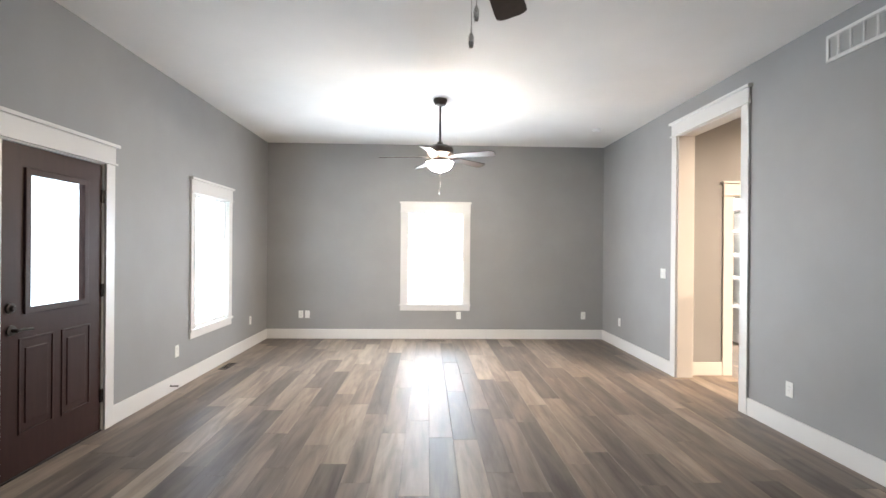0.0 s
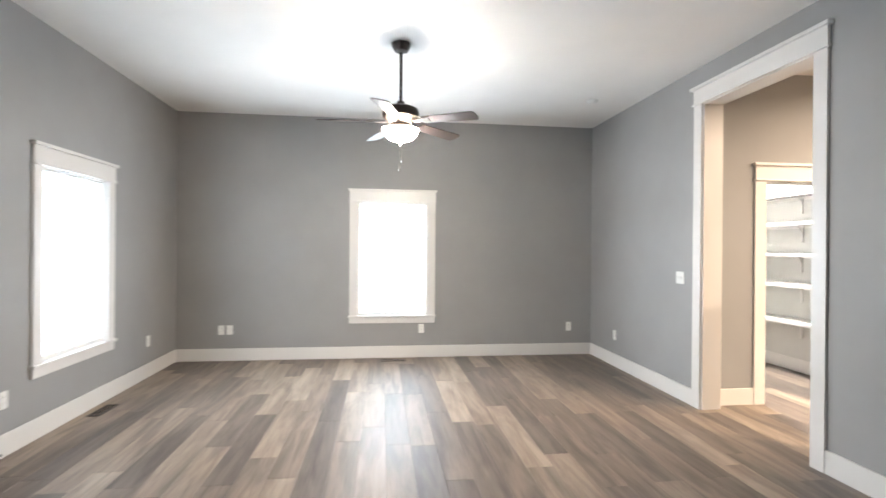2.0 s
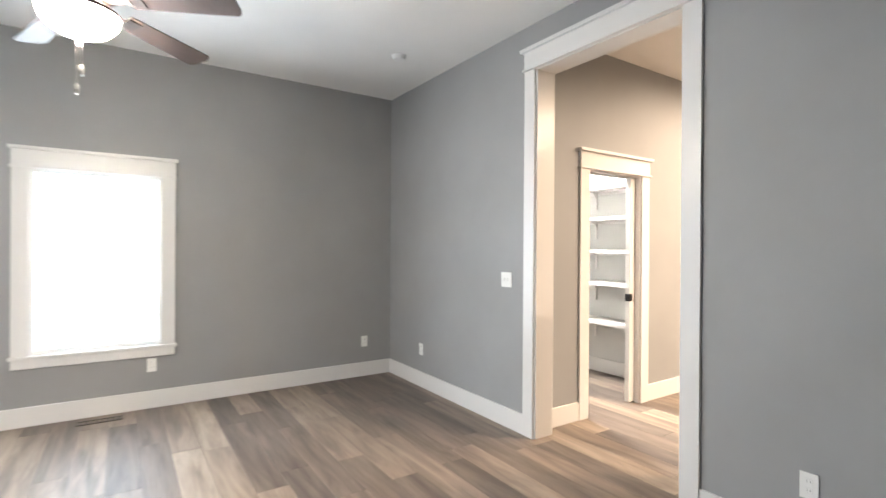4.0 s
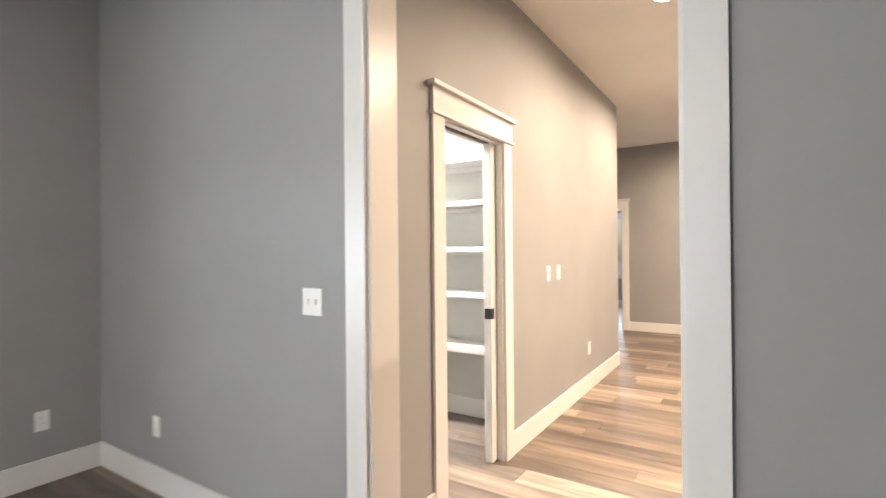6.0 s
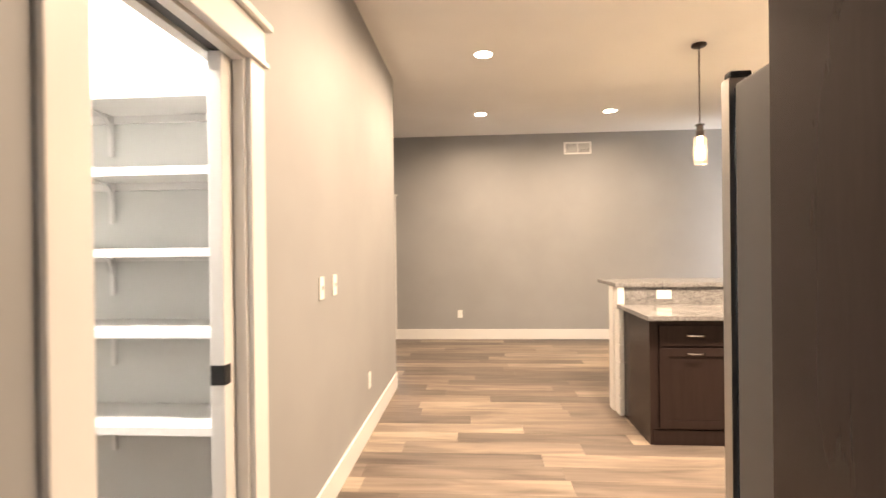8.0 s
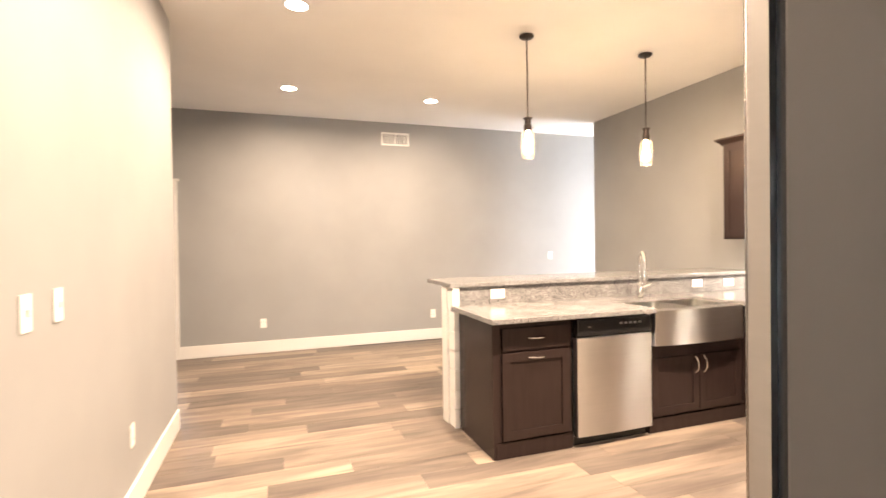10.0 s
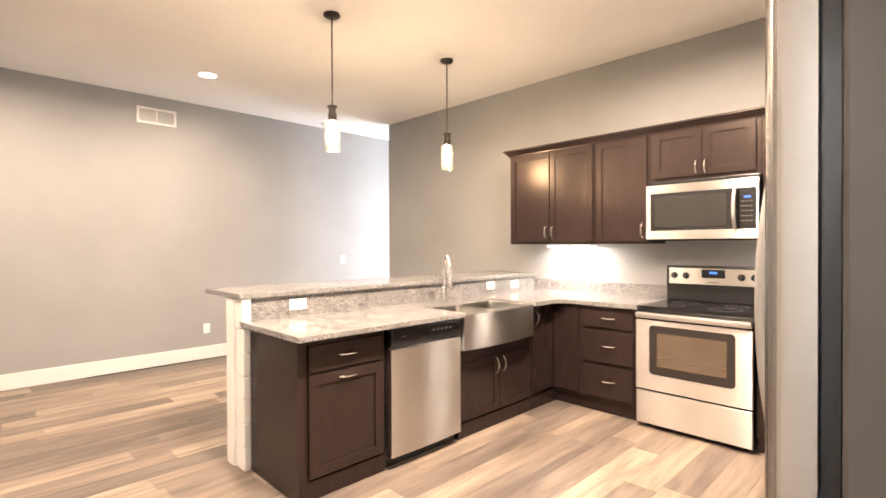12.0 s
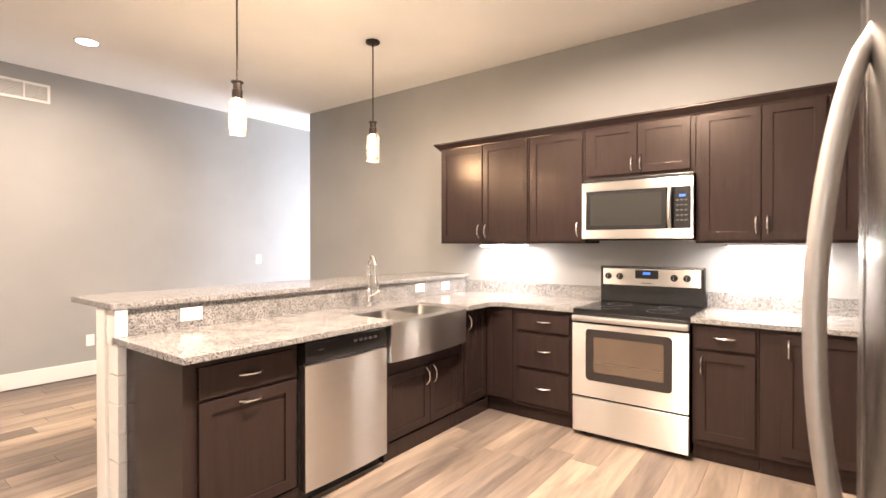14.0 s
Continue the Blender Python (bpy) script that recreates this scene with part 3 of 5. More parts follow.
# ---- small wall and ceiling things ----
def outlet(put, u, z, kind="outlet"):
    """A cover plate with two receptacles, one or two switches."""
    wide = {"outlet": 0.072, "switch": 0.072, "double": 0.118, "blank": 0.072, "level": 0.118}[kind]
    tall = 0.072 if kind == "level" else 0.116
    names = {"outlet": ("outlet", "white duplex outlet with cover plate on the wall", "outlet"),
             "switch": ("light_switch", "white single light switch plate on the wall", "light switch"),
             "double": ("light_switch", "white double toggle switch plate on grey wall", "light switch"),
             "blank": ("cable_plate", "small white cable plate low on grey wall", "wall plate"),
             "level": ("outlet", "white outlet set level in granite backsplash", "outlet")}[kind]
    at = thing(names[0], put.p(u, z, 0), names[1], names[2])
    part("plate", put(bmesh.new(), u - wide / 2, u + wide / 2, z - tall / 2, z + tall / 2, 0.0005, 0.006, 0.002), PLASTIC, at)
    if kind == "outlet":
        for dz in (-0.02, 0.02):
            r = part("receptacle", put(bmesh.new(), u - 0.014, u + 0.014, z + dz - 0.014, z + dz + 0.014, 0.005, 0.008, 0.002), PLASTIC, at)
            s = bmesh.new()
            for du in (-0.006, 0.006):
                put(s, u + du - 0.001, u + du + 0.001, z + dz - 0.002, z + dz + 0.006, 0.0075, 0.0085, 0)
            part("slots", s, DARKSLOT, r)
    elif kind == "level":
        for du in (-0.02, 0.02):
            part("receptacle", put(bmesh.new(), u + du - 0.014, u + du + 0.014, z - 0.014, z + 0.014, 0.005, 0.008, 0.002), PLASTIC, at)
    elif kind in ("switch", "double"):
        for du in ((0,) if kind == "switch" else (-0.023, 0.023)):
            part("toggle", put(bmesh.new(), u + du - 0.005, u + du + 0.005, z - 0.010, z + 0.012, 0.005, 0.016, 0.002), PLASTIC, at)
    else:
        part("port", put(bmesh.new(), u - 0.008, u + 0.008, z - 0.008, z + 0.008, 0.005, 0.010, 0.002), PLASTIC, at)
    return at


far, left, right = Put("x", YF, -1, O3), Put("y", XL, 1, O3), Put("y", XR, -1, O3)
outlet(far, -1.665, 0.378)
outlet(far, -1.565, 0.378, "blank")
outlet(far, 0.80, 0.37)
outlet(far, 2.785, 0.375)
outlet(left, 5.12, 0.375)
outlet(left, 7.13, 0.385)
outlet(right, 7.145, 0.375)
outlet(right, 5.855, 1.150, "double")
outlet(right, 3.84, 0.36)
hall = Put("x", YH, -1, O3)
outlet(hall, 5.303, 1.174, "switch")
outlet(hall, 5.535, 1.174, "switch")
outlet(hall, 6.395, 0.40)
east = Put("y", XE, -1, O3)
outlet(east, 5.08, 0.378)
outlet(east, 2.80, 0.365)
outlet(east, 0.865, 1.158, "switch")


DUCT = painted("grey_duct", (0.10, 0.10, 0.10), 0.6)


def grille(put, u0, u1, z0, z1, bars, label):
    """A return-air grille: a frame, upright bars and slanted slats behind."""
    at = thing("air_grille", put.p((u0 + u1) / 2, z0, 0), label, "vent")
    f = 0.022
    part("backing", put(bmesh.new(), u0 + 0.01, u1 - 0.01, z0 + 0.01, z1 - 0.01, 0.0006, 0.002, 0), DUCT, at)
    bm = frame_body(put, u0, u1, z0, z1, (f, f, f, f), 0.001, 0.012)
    part("frame", bm, TRIM, at)
    for i in range(1, bars):
        u = u0 + (u1 - u0) * i / bars
        part("bar", put(bmesh.new(), u - 0.006, u + 0.006, z0 + f, z1 - f, 0.003, 0.011, 0.001), TRIM, at)
    n = int((z1 - z0 - 2 * f) / 0.013)
    for i in range(n):
        z = z0 + f + (i + 0.5) * (z1 - z0 - 2 * f) / n
        part("slat", put(bmesh.new(), u0 + f, u1 - f, z - 0.0025, z + 0.0025, 0.002, 0.007, 0), TRIM, at)
    return at


grille(right, 2.93, 3.515, 2.748, 2.935, 6, "white return-air grille high on the wall")
grille(east, 3.12, 3.516, 2.733, 2.913, 2, "white two-panel air grille near the ceiling")


def floor_vent(x, y, lx, ly):
    at = thing("floor_register", (x, y, 0), "dark bronze floor register set in the planks", "vent")
    bm = bmesh.new()
    for row in ((x - lx / 2, x + lx / 2, y - ly / 2, y - ly / 2 + 0.012), (x - lx / 2, x + lx / 2, y + ly / 2 - 0.012, y + ly / 2),
                (x - lx / 2, x - lx / 2 + 0.012, y - ly / 2 + 0.012, y + ly / 2 - 0.012), (x + lx / 2 - 0.012, x + lx / 2, y - ly / 2 + 0.012, y + ly / 2 - 0.012)):
        box(bm, *row, 0.0006, 0.006, 0.002)
    part("frame", bm, BRONZE, at)
    n = 8
    for i in range(n):
        if lx > ly:
            u = x - lx / 2 + 0.012 + (lx - 0.024) * (i + 0.5) / n
            bm = boxes((u - 0.008, u + 0.008, y - ly / 2 + 0.012, y + ly / 2 - 0.012, 0.0006, 0.004))
        else:
            u = y - ly / 2 + 0.012 + (ly - 0.024) * (i + 0.5) / n
            bm = boxes((x - lx / 2 + 0.012, x + lx / 2 - 0.012, u - 0.008, u + 0.008, 0.0006, 0.004))
        part("slat", bm, BRONZE, at)


floor_vent(0.44, 7.67, 0.30, 0.10)
floor_vent(-2.06, 6.03, 0.10, 0.30)

stop = thing("door_stop", (XL + 0.016, 4.98, 0.065), "small dark spring door stop on the baseboard", "door stop")
part("spring", lathe([(0.009, 0.0), (0.009, 0.004), (0.0055, 0.006), (0.0055, 0.062), (0.0, 0.062)], (XL + 0.0152, 4.98, 0.065), 12, "x"), BRONZE, stop, "", True)
part("tip", lathe([(0.0, 0.0), (0.008, 0.0), (0.008, 0.012), (0.0, 0.012)], (XL + 0.077, 4.98, 0.065), 12, "x"), BLACK, stop, "", True)


def smoke_alarm(x, y):
    at = thing("smoke_alarm", (x, y, H), "round white smoke alarm on the ceiling", "smoke alarm", "smoke alarms")
    part("base", lathe([(0.0, -0.012), (0.062, -0.012), (0.065, -0.0006), (0.0, -0.0006)], (x, y, H), 28), PLASTIC, at, "", True)
    part("cover", lathe([(0.0, -0.040), (0.030, -0.039), (0.050, -0.033), (0.056, -0.018), (0.056, -0.012), (0.0, -0.012)], (x, y, H), 28), PLASTIC, at, "", True)


smoke_alarm(2.567, 6.668)
smoke_alarm(9.85, 1.32)

# fixtures for every can, the three guessed ones included
for x, y in CANS:
    at = thing("recessed_light", (x, y, H), "lit round recessed ceiling light, white trim", "ceiling light", "recessed lights")
    ring = lathe([(0.074, -0.004), (0.090, -0.006), (0.095, -0.0006), (0.074, -0.0006)], (x, y, H), 32, caps=False)
    part("trim_ring", ring, TRIM, at, "", True)
    part("lens", lathe([(0.0, -0.0045), (0.0735, -0.0045), (0.0735, -0.0008), (0.0, -0.0008)], (x, y, H), 32), CAN_GLOW, at, "glowing lens")


# ---- ceiling fans ----
def ceiling_fan(x, y, turn, lit, label):
    at = thing("ceiling_fan", (x, y, H), label, "ceiling fan", "ceiling fans")
    o = (x, y, 0)
    part("canopy", lathe([(0.0, H - 0.0006), (0.076, H - 0.0006), (0.077, H - 0.02), (0.056, H - 0.062), (0.020, H - 0.075), (0.0, H - 0.075)], o, 28), BRONZE, at, "", True)
    part("downrod", lathe([(0.0, 2.55), (0.0125, 2.55), (0.0125, H - 0.07), (0.0, H - 0.07)], o, 14), BRONZE, at, "", True)
    part("motor_housing", lathe([(0.0, 2.585), (0.028, 2.585), (0.034, 2.556), (0.095, 2.545), (0.140, 2.522), (0.150, 2.490), (0.143, 2.455), (0.11, 2.43), (0.085, 2.405), (0.0, 2.405)], o, 36), BRONZE, at, "dark bronze motor housing", True)
    part("switch_housing", lathe([(0.0, 2.4045), (0.070, 2.4045), (0.074, 2.392), (0.096, 2.381), (0.114, 2.3735), (0.114, 2.3662), (0.0, 2.3662)], o, 32), BRONZE, at, "", True)
    prof = [(0.0, 2.2605)] + [(0.143 * math.sin(a), 2.3655 - 0.105 * math.cos(a)) for a in (math.pi / 2 * k / 9 for k in range(1, 10))] + [(0.0, 2.3656)]
    part("glass_bowl", lathe(prof, o, 36), BOWL_GLOW if lit else FROST, at, "glowing frosted glass bowl" if lit else "unlit frosted glass bowl", True)
    part("bowl_rim", lathe([(0.1415, 2.3605), (0.149, 2.3605), (0.151, 2.366), (0.149, 2.3715), (0.1415, 2.3715)], o, 36, caps=False), BRONZE, at, "", True)
    part("finial", lathe([(0.0, 2.2365), (0.009, 2.2405), (0.013, 2.2505), (0.009, 2.2625), (0.0, 2.2645)], o, 16), BRONZE, at, "", True)
    for k in range(5):
        a = radians(turn + 72 * k)
        m = Matrix.Translation((x, y, 2.425 if lit else 2.445)) @ Matrix.Rotation(a, 4, "Z") @ Matrix.Rotation(radians(2), 4, "Y") @ Matrix.Rotation(radians(-12), 4, "X")
        bm = bmesh.new()
        n = 12
        outline = []
        for i in range(n + 1):
            s = i / n
            r = 0.20 + 0.45 * s
            h = 0.052 + 0.017 * s
            outline.append((r, h))
        pts = [(r, h) for r, h in outline[:-1]] + [(0.640, 0.066), (0.655, 0.050), (0.660, 0.030)]
        pts = pts + [(r, -h) for r, h in reversed(pts)]
        top = [bm.verts.new((r, h, 0.003)) for r, h in pts]
        low = [bm.verts.new((r, h, -0.003)) for r, h in pts]
        bm.faces.new(top)
        bm.faces.new(low[::-1])
        for i in range(len(pts)):
            j = (i + 1) % len(pts)
            bm.faces.new((top[j], top[i], low[i], low[j]))
        bm.transform(m)
        blade = part("blade", bm, BLADEWOOD, at)
        arm = bmesh.new()
        box(arm, 0.08, 0.215, -0.016, 0.016, -0.010, -0.004, 0.002)
        box(arm, 0.195, 0.265, -0.036, 0.036, -0.008, -0.0032, 0.002)
        arm.transform(m)
        part("blade_arm", arm, BRONZE, blade, "dark bronze blade arm")
    for dx, zb, r in ((0.008, 2.145, 0.0), (-0.007, 2.065, 0.0)):
        ch = part("pull_chain", tube([(x + dx, y - 0.008, 2.255), (x + dx, y - 0.014, 2.22), (x + dx, y - 0.014, zb)], 0.0016, 6), CHROME, at, "thin metal pull chain")
        part("fob", lathe([(0.0, zb - 0.045), (0.006, zb - 0.043), (0.0085, zb - 0.03), (0.0085, zb - 0.012), (0.004, zb), (0.0, zb)], (x + dx, y - 0.014, 0), 12), CHROME, ch, "", True)
    return at


FROST, *_ = material("frosted_white_glass", (0.75, 0.73, 0.70), 0.35)
ceiling_fan(0.427, 5.485, -33, True, "dark five-blade ceiling fan with lit bowl")
ceiling_fan(0.43, 1.65, 70, False, "dark brown five-blade ceiling fan with pull chains")

# ---- pantry ----
pocket = thing("pocket_door", (4.55, YH + 0.067, 0.008), "white pocket door slid almost fully open", "door")
part("slab", boxes((4.415, 5.10, YH + 0.0445, YP - 0.0445, 0.008, 2.045), bevel=0.002), TRIM, pocket)
part("edge_pull", boxes((4.4135, 4.455, YH + 0.042, YP - 0.042, 0.922, 0.99), bevel=0.002), BLACK, pocket, "square black edge pull")
part("floor_guide", boxes((4.465, 4.495, YH + 0.044, YP - 0.044, 0.0005, 0.007)), BLACK, pocket)


def bracket(at, x, y, z):
    """A slender white shelf bracket, curved where it meets the board."""
    part("bracket", boxes((x - 0.012, x - 0.0006, y - 0.011, y + 0.011, z - 0.20, z - 0.0006), bevel=0.002), TRIM, at)
    pts = [(x - 0.010 - 0.075 * (1 - math.cos(a)), y, z - 0.085 + 0.077 * math.sin(a)) for a in (math.pi / 2 * k / 8 for k in range(9))]
    part("bracket_arm", tube(pts, 0.007, 8), TRIM, at, "", True)
    part("bracket_top", boxes((x - 0.23, x - 0.013, y - 0.011, y + 0.011, z - 0.007, z - 0.0006), bevel=0.002), TRIM, at)


for z in (0.625, 1.04, 1.386, 1.735, 2.066):
    at = thing("pantry_shelf", (4.97, 6.7, z), "white painted pantry shelf on curved brackets", "shelf", "pantry shelves")
    part("board", boxes((4.83, 5.139, YP + 0.002, 7.698, z - 0.024, z), bevel=0.002), TRIM, at)
    part("front_lip", boxes((4.818, 4.830, YP + 0.002, 7.698, z - 0.036, z + 0.001), bevel=0.002), TRIM, at)
    part("cleat", boxes((5.121, 5.139, YP + 0.002, 7.698, z - 0.060, z - 0.0245)), TRIM, at)
    for y in (6.62, 7.35):
        bracket(at, 5.121, y, z - 0.0245)
pl = thing("pantry_light", (4.2, 6.7, H), "round white flush ceiling light, lit", "ceiling light")
part("base", lathe([(0.0, -0.02), (0.15, -0.02), (0.15, -0.0006), (0.0, -0.0006)], (4.2, 6.7, H), 32), PLASTIC, pl, "", True)
part("diffuser", lathe([(0.0, -0.075), (0.07, -0.07), (0.115, -0.052), (0.135, -0.02), (0.0, -0.02)], (4.2, 6.7, H), 32), glowing("pantry_diffuser", (1, 0.95, 0.88), 1250.0), pl, "glowing diffuser", True)


# ---- kitchen ----
YC, XC = 1.235, 6.27                    # cabinet faces: stove run, peninsula
CZ0, CZ1 = 0.868, 0.900                # worktop's slab
south, pen = Put("x", YC, 1, O3), Put("y", XC, -1, O3)


def shaker(put, u0, u1, z0, z1, at, w=0.0):
    """A framed door: stiles and rails in one, and a sunk panel under it."""
    s = 0.056
    door = part("door", frame_body(put, u0, u1, z0, z1, (s, s, s, s), w + 0.001, w + 0.020), ESPRESSO, at)
    part("panel", put(bmesh.new(), u0 + s - 0.002, u1 - s + 0.002, z0 + s - 0.002, z1 - s + 0.002, w + 0.0015, w + 0.010, 0), ESPRESSO, door)
    return door


def bow_handle(put, u, z, upright, w=0.020, span=0.112):
    """A bowed satin pull on two feet."""
    pts, rad = [], []
    for k in range(13):
        s = k / 12 * 2 - 1
        d = w - 0.001 + 0.030 * (1 - abs(s) ** 2.6)
        a = s * span / 2
        pts.append(put.p(u, z + a, d) if upright else put.p(u + a, z, d))
        rad.append(0.0065 - 0.0015 * (1 - abs(s)))
    return tube(pts, 0.006, 8, rad)


def front(put, at, kind, u0, u1, z0, z1, handle=None, w=0.0):
    if kind == "door":
        ob = shaker(put, u0, u1, z0, z1, at, w)
    else:
        ob = part("drawer_front", put(bmesh.new(), u0, u1, z0, z1, w + 0.001, w + 0.020, 0.003), ESPRESSO, at)
    if handle:
        part("handle", bow_handle(put, *handle, w + 0.020), CHROME, ob, "bowed satin nickel handle", True)
    return ob


def base_unit(put, u0, u1, depth, label, top=CZ0, toe=0.008):
    at = thing("base_cabinet", put.p((u0 + u1) / 2, 0, -depth / 2), label, "kitchen cabinet", "base cabinets")
    part("body", put(bmesh.new(), u0, u1, 0.105, top - 0.001, -depth + 0.02, 0.0, 0.0015), ESPRESSO, at)
    part("base_trim", put(bmesh.new(), u0, u1, 0.0005, 0.104, -depth + 0.02, toe, 0.0015), ESPRESSO, at)
    return at


D = YC - YW
# stove run, from the corner to the refrigerator
c = base_unit(south, 5.512, 6.000, D, "dark espresso three-drawer base cabinet", toe=-0.035)
for z0, z1 in ((0.696, 0.829), (0.416, 0.666), (0.136, 0.386)):
    front(south, c, "drawer", 5.549, 5.966, z0, z1, (5.757, (z0 + z1) / 2 + 0.01, False))
c = base_unit(south, 4.388, 4.742, D, "dark espresso base cabinet, drawer over door", toe=-0.035)
front(south, c, "drawer", 4.405, 4.722, 0.711, 0.851, (4.563, 0.785, False))
front(south, c, "door", 4.405, 4.722, 0.145, 0.692, (4.688, 0.605, True))
c = base_unit(south, XK + 0.002, 4.386, D, "dark espresso blind corner base cabinet, single door", toe=-0.035)
front(south, c, "door", 3.80, 4.283, 0.145, 0.845, (4.247, 0.755, True))

# corner unit with two hinged leaves in the inner corner
cu = thing("corner_cabinet", (6.6, 1.0, 0), "dark espresso corner cabinet with folded door", "kitchen cabinet")
part("body", boxes((6.002, 6.866, YW + 0.002, YC, 0.105, CZ0 - 0.001), (XC, 6.866, YC, 1.572, 0.105, CZ0 - 0.001)), ESPRESSO, cu)
part("base_trim", boxes((6.002, XC - 0.008, YW + 0.3, YC - 0.045, 0.0005, 0.104), (XC - 0.008, 6.6, YW + 0.3, 1.572, 0.0005, 0.104)), ESPRESSO, cu)
shaker(south, 6.016, XC - 0.024, 0.137, 0.845, cu)
leaf = shaker(pen, YC + 0.024, 1.558, 0.137, 0.845, cu)
part("handle", bow_handle(pen, 1.520, 0.755, True), CHROME, leaf, "bowed satin nickel handle", True)

# peninsula units
sb = base_unit(pen, 1.574, 2.446, 0.58, "dark espresso sink base cabinet with two doors", 0.615)
front(pen, sb, "door", 1.589, 1.993, 0.125, 0.530, (1.957, 0.455, True))
front(pen, sb, "door", 1.999, 2.431, 0.125, 0.530, (2.036, 0.455, True))
eb = base_unit(pen, 3.078, 3.633, 0.58, "dark espresso end cabinet, drawer over pull-out door")
front(pen, eb, "drawer", 3.103, 3.591, 0.685, 0.826, (3.347, 0.757, False))
front(pen, eb, "door", 3.103, 3.591, 0.120, 0.669, (3.347, 0.633, False))
part("end_panel", boxes((XC - 0.004, 6.844, 3.634, 3.652, 0.0005, CZ0 - 0.001), bevel=0.002), ESPRESSO, eb)

# dishwasher
dw = thing("dishwasher", (6.532, 2.762, 0), "stainless steel dishwasher with black control strip", "dishwasher")
part("tub", boxes((XC, 6.844, 2.458, 3.070, 0.09, CZ0 - 0.002)), BLACK, dw)
bm = bmesh.new()
n = 14
for i in range(n + 1):
    y = 2.462 + (3.064 - 2.462) * i / n
    x = 6.220 - 0.009 * math.sin(math.pi * i / n)
    bm.verts.new((x, y, 0.078)), bm.verts.new((x, y, 0.728))
bm.verts.ensure_lookup_table()
for i in range(n):
    bm.faces.new((bm.verts[2 * i], bm.verts[2 * i + 1], bm.verts[2 * i + 3], bm.verts[2 * i + 2]))
r = bmesh.ops.extrude_face_region(bm, geom=bm.faces[:])
for e in r["geom"]:
    if isinstance(e, bmesh.types.BMVert):
        e.co.x = XC - 0.004
bmesh.ops.recalc_face_normals(bm, faces=bm.faces)
part("door_panel", bm, STEEL, dw, "brushed stainless door", True)
bm = boxes((6.216, XC - 0.002, 2.462, 3.064, 0.746, 0.852), bevel=0.006)
box(bm, 6.236, XC - 0.002, 2.462, 3.064, 0.729, 0.746)
strip = part("control_strip", bm, BLACK, dw, "glossy black control strip")
for y in (2.565, 2.604, 2.643, 2.681, 2.720):
    part("button", boxes((6.213, 6.217, y - 0.012, y + 0.012, 0.804, 0.818), bevel=0.001), GREYSIDE, strip)
part("maker_mark", boxes((6.214, 6.217, 2.946, 2.985, 0.799, 0.806)), CHROME, strip)
part("toe_panel", boxes((6.284, 6.303, 2.458, 3.070, 0.0005, 0.077)), BLACK, dw)

# worktop: peninsula arm with a cut-out for the sink, corner, stove run
SY0, SY1 = 1.636, 2.456
wt = thing("worktop", (6.532, 2.177, CZ0), "grey speckled polished granite worktop", "worktop")
part("slab", boxes((6.172, 6.877, SY1, 3.694, CZ0, CZ1), bevel=0.004), GRANITE, wt)
part("slab", boxes((6.636, 6.877, SY0, SY1, CZ0, CZ1), bevel=0.0), GRANITE, wt)
bm = boxes((5.509, 6.877, YW + 0.002, 1.278, CZ0, CZ1), (6.172, 6.877, 1.278, SY0, CZ0, CZ1))
bx = bmesh.new()
v = [bx.verts.new(p) for z in (CZ0, CZ1) for p in ((6.094, 1.278, z), (6.172, 1.278, z), (6.172, 1.352, z))]
bx.faces.new(v[:3][::-1]), bx.faces.new(v[3:])
for i in range(3):
    j = (i + 1) % 3
    bx.faces.new((v[i], v[j], v[3 + j], v[3 + i]))
tmp = bpy.data.meshes.new("worktop_corner")
bx.to_mesh(tmp)
bx.free()
bm.from_mesh(tmp)
bpy.data.meshes.remove(tmp)
part("slab", bm, GRANITE, wt)
part("backsplash", boxes((5.509, 6.877, YW + 0.001, YW + 0.022, CZ1 + 0.0005, CZ1 + 0.112), bevel=0.002), GRANITE, wt)
part("backsplash", boxes((6.878, 6.899, YW + 0.002, 3.640, CZ0, 1.037), bevel=0.001), GRANITE, wt)
wt2 = thing("worktop", (4.0, 1.0, CZ0), "grey speckled granite worktop beside the stove", "worktop")
part("slab", boxes((XK + 0.001, 4.746, YW + 0.002, 1.278, CZ0, CZ1), bevel=0.004), GRANITE, wt2)
part("backsplash", boxes((XK + 0.001, 4.746, YW + 0.001, YW + 0.022, CZ1 + 0.0005, CZ1 + 0.112), bevel=0.002), GRANITE, wt2)

# raised bar on its half wall
structure("wall_half", boxes((6.901, 7.036, YW, 3.657, 0, 1.037)), SHIPLAP, "white half wall carrying the raised bar", "wall")
bt = thing("bar_top", (7.156, 2.177, 1.038), "raised grey speckled granite bar top", "worktop")
part("slab", boxes((6.850, 7.43, YW + 0.001, 3.714, 1.038, 1.070), bevel=0.005), GRANITE, bt)
ep = thing("bar_end_post", (6.938, 3.672, 0), "white painted end of the bar with shiplap boards", "half wall", "", "structure")
part("corner_board", boxes((6.964, 7.075, 3.658, 3.706, 0.0005, 1.0375), bevel=0.003), SHIPLAP, ep)
part("top_block", boxes((6.858, 6.900, 3.641, 3.696, CZ1 + 0.001, 1.0375), (6.900, 6.963, 3.658, 3.696, 0.86, 1.0375), bevel=0.003), SHIPLAP, ep)
for i in range(6):
    part("shiplap_board", boxes((6.845, 6.963, 3.653, 3.690, 0.001 + i * 0.1435, 0.139 + i * 0.1435), bevel=0.002), SHIPLAP, ep)
for i in range(7):
    part("shiplap_board", boxes((7.037, 7.054, YW + 0.004, 3.657, 0.002 + i * 0.147, 0.146 + i * 0.147), bevel=0.002), SHIPLAP, ep)
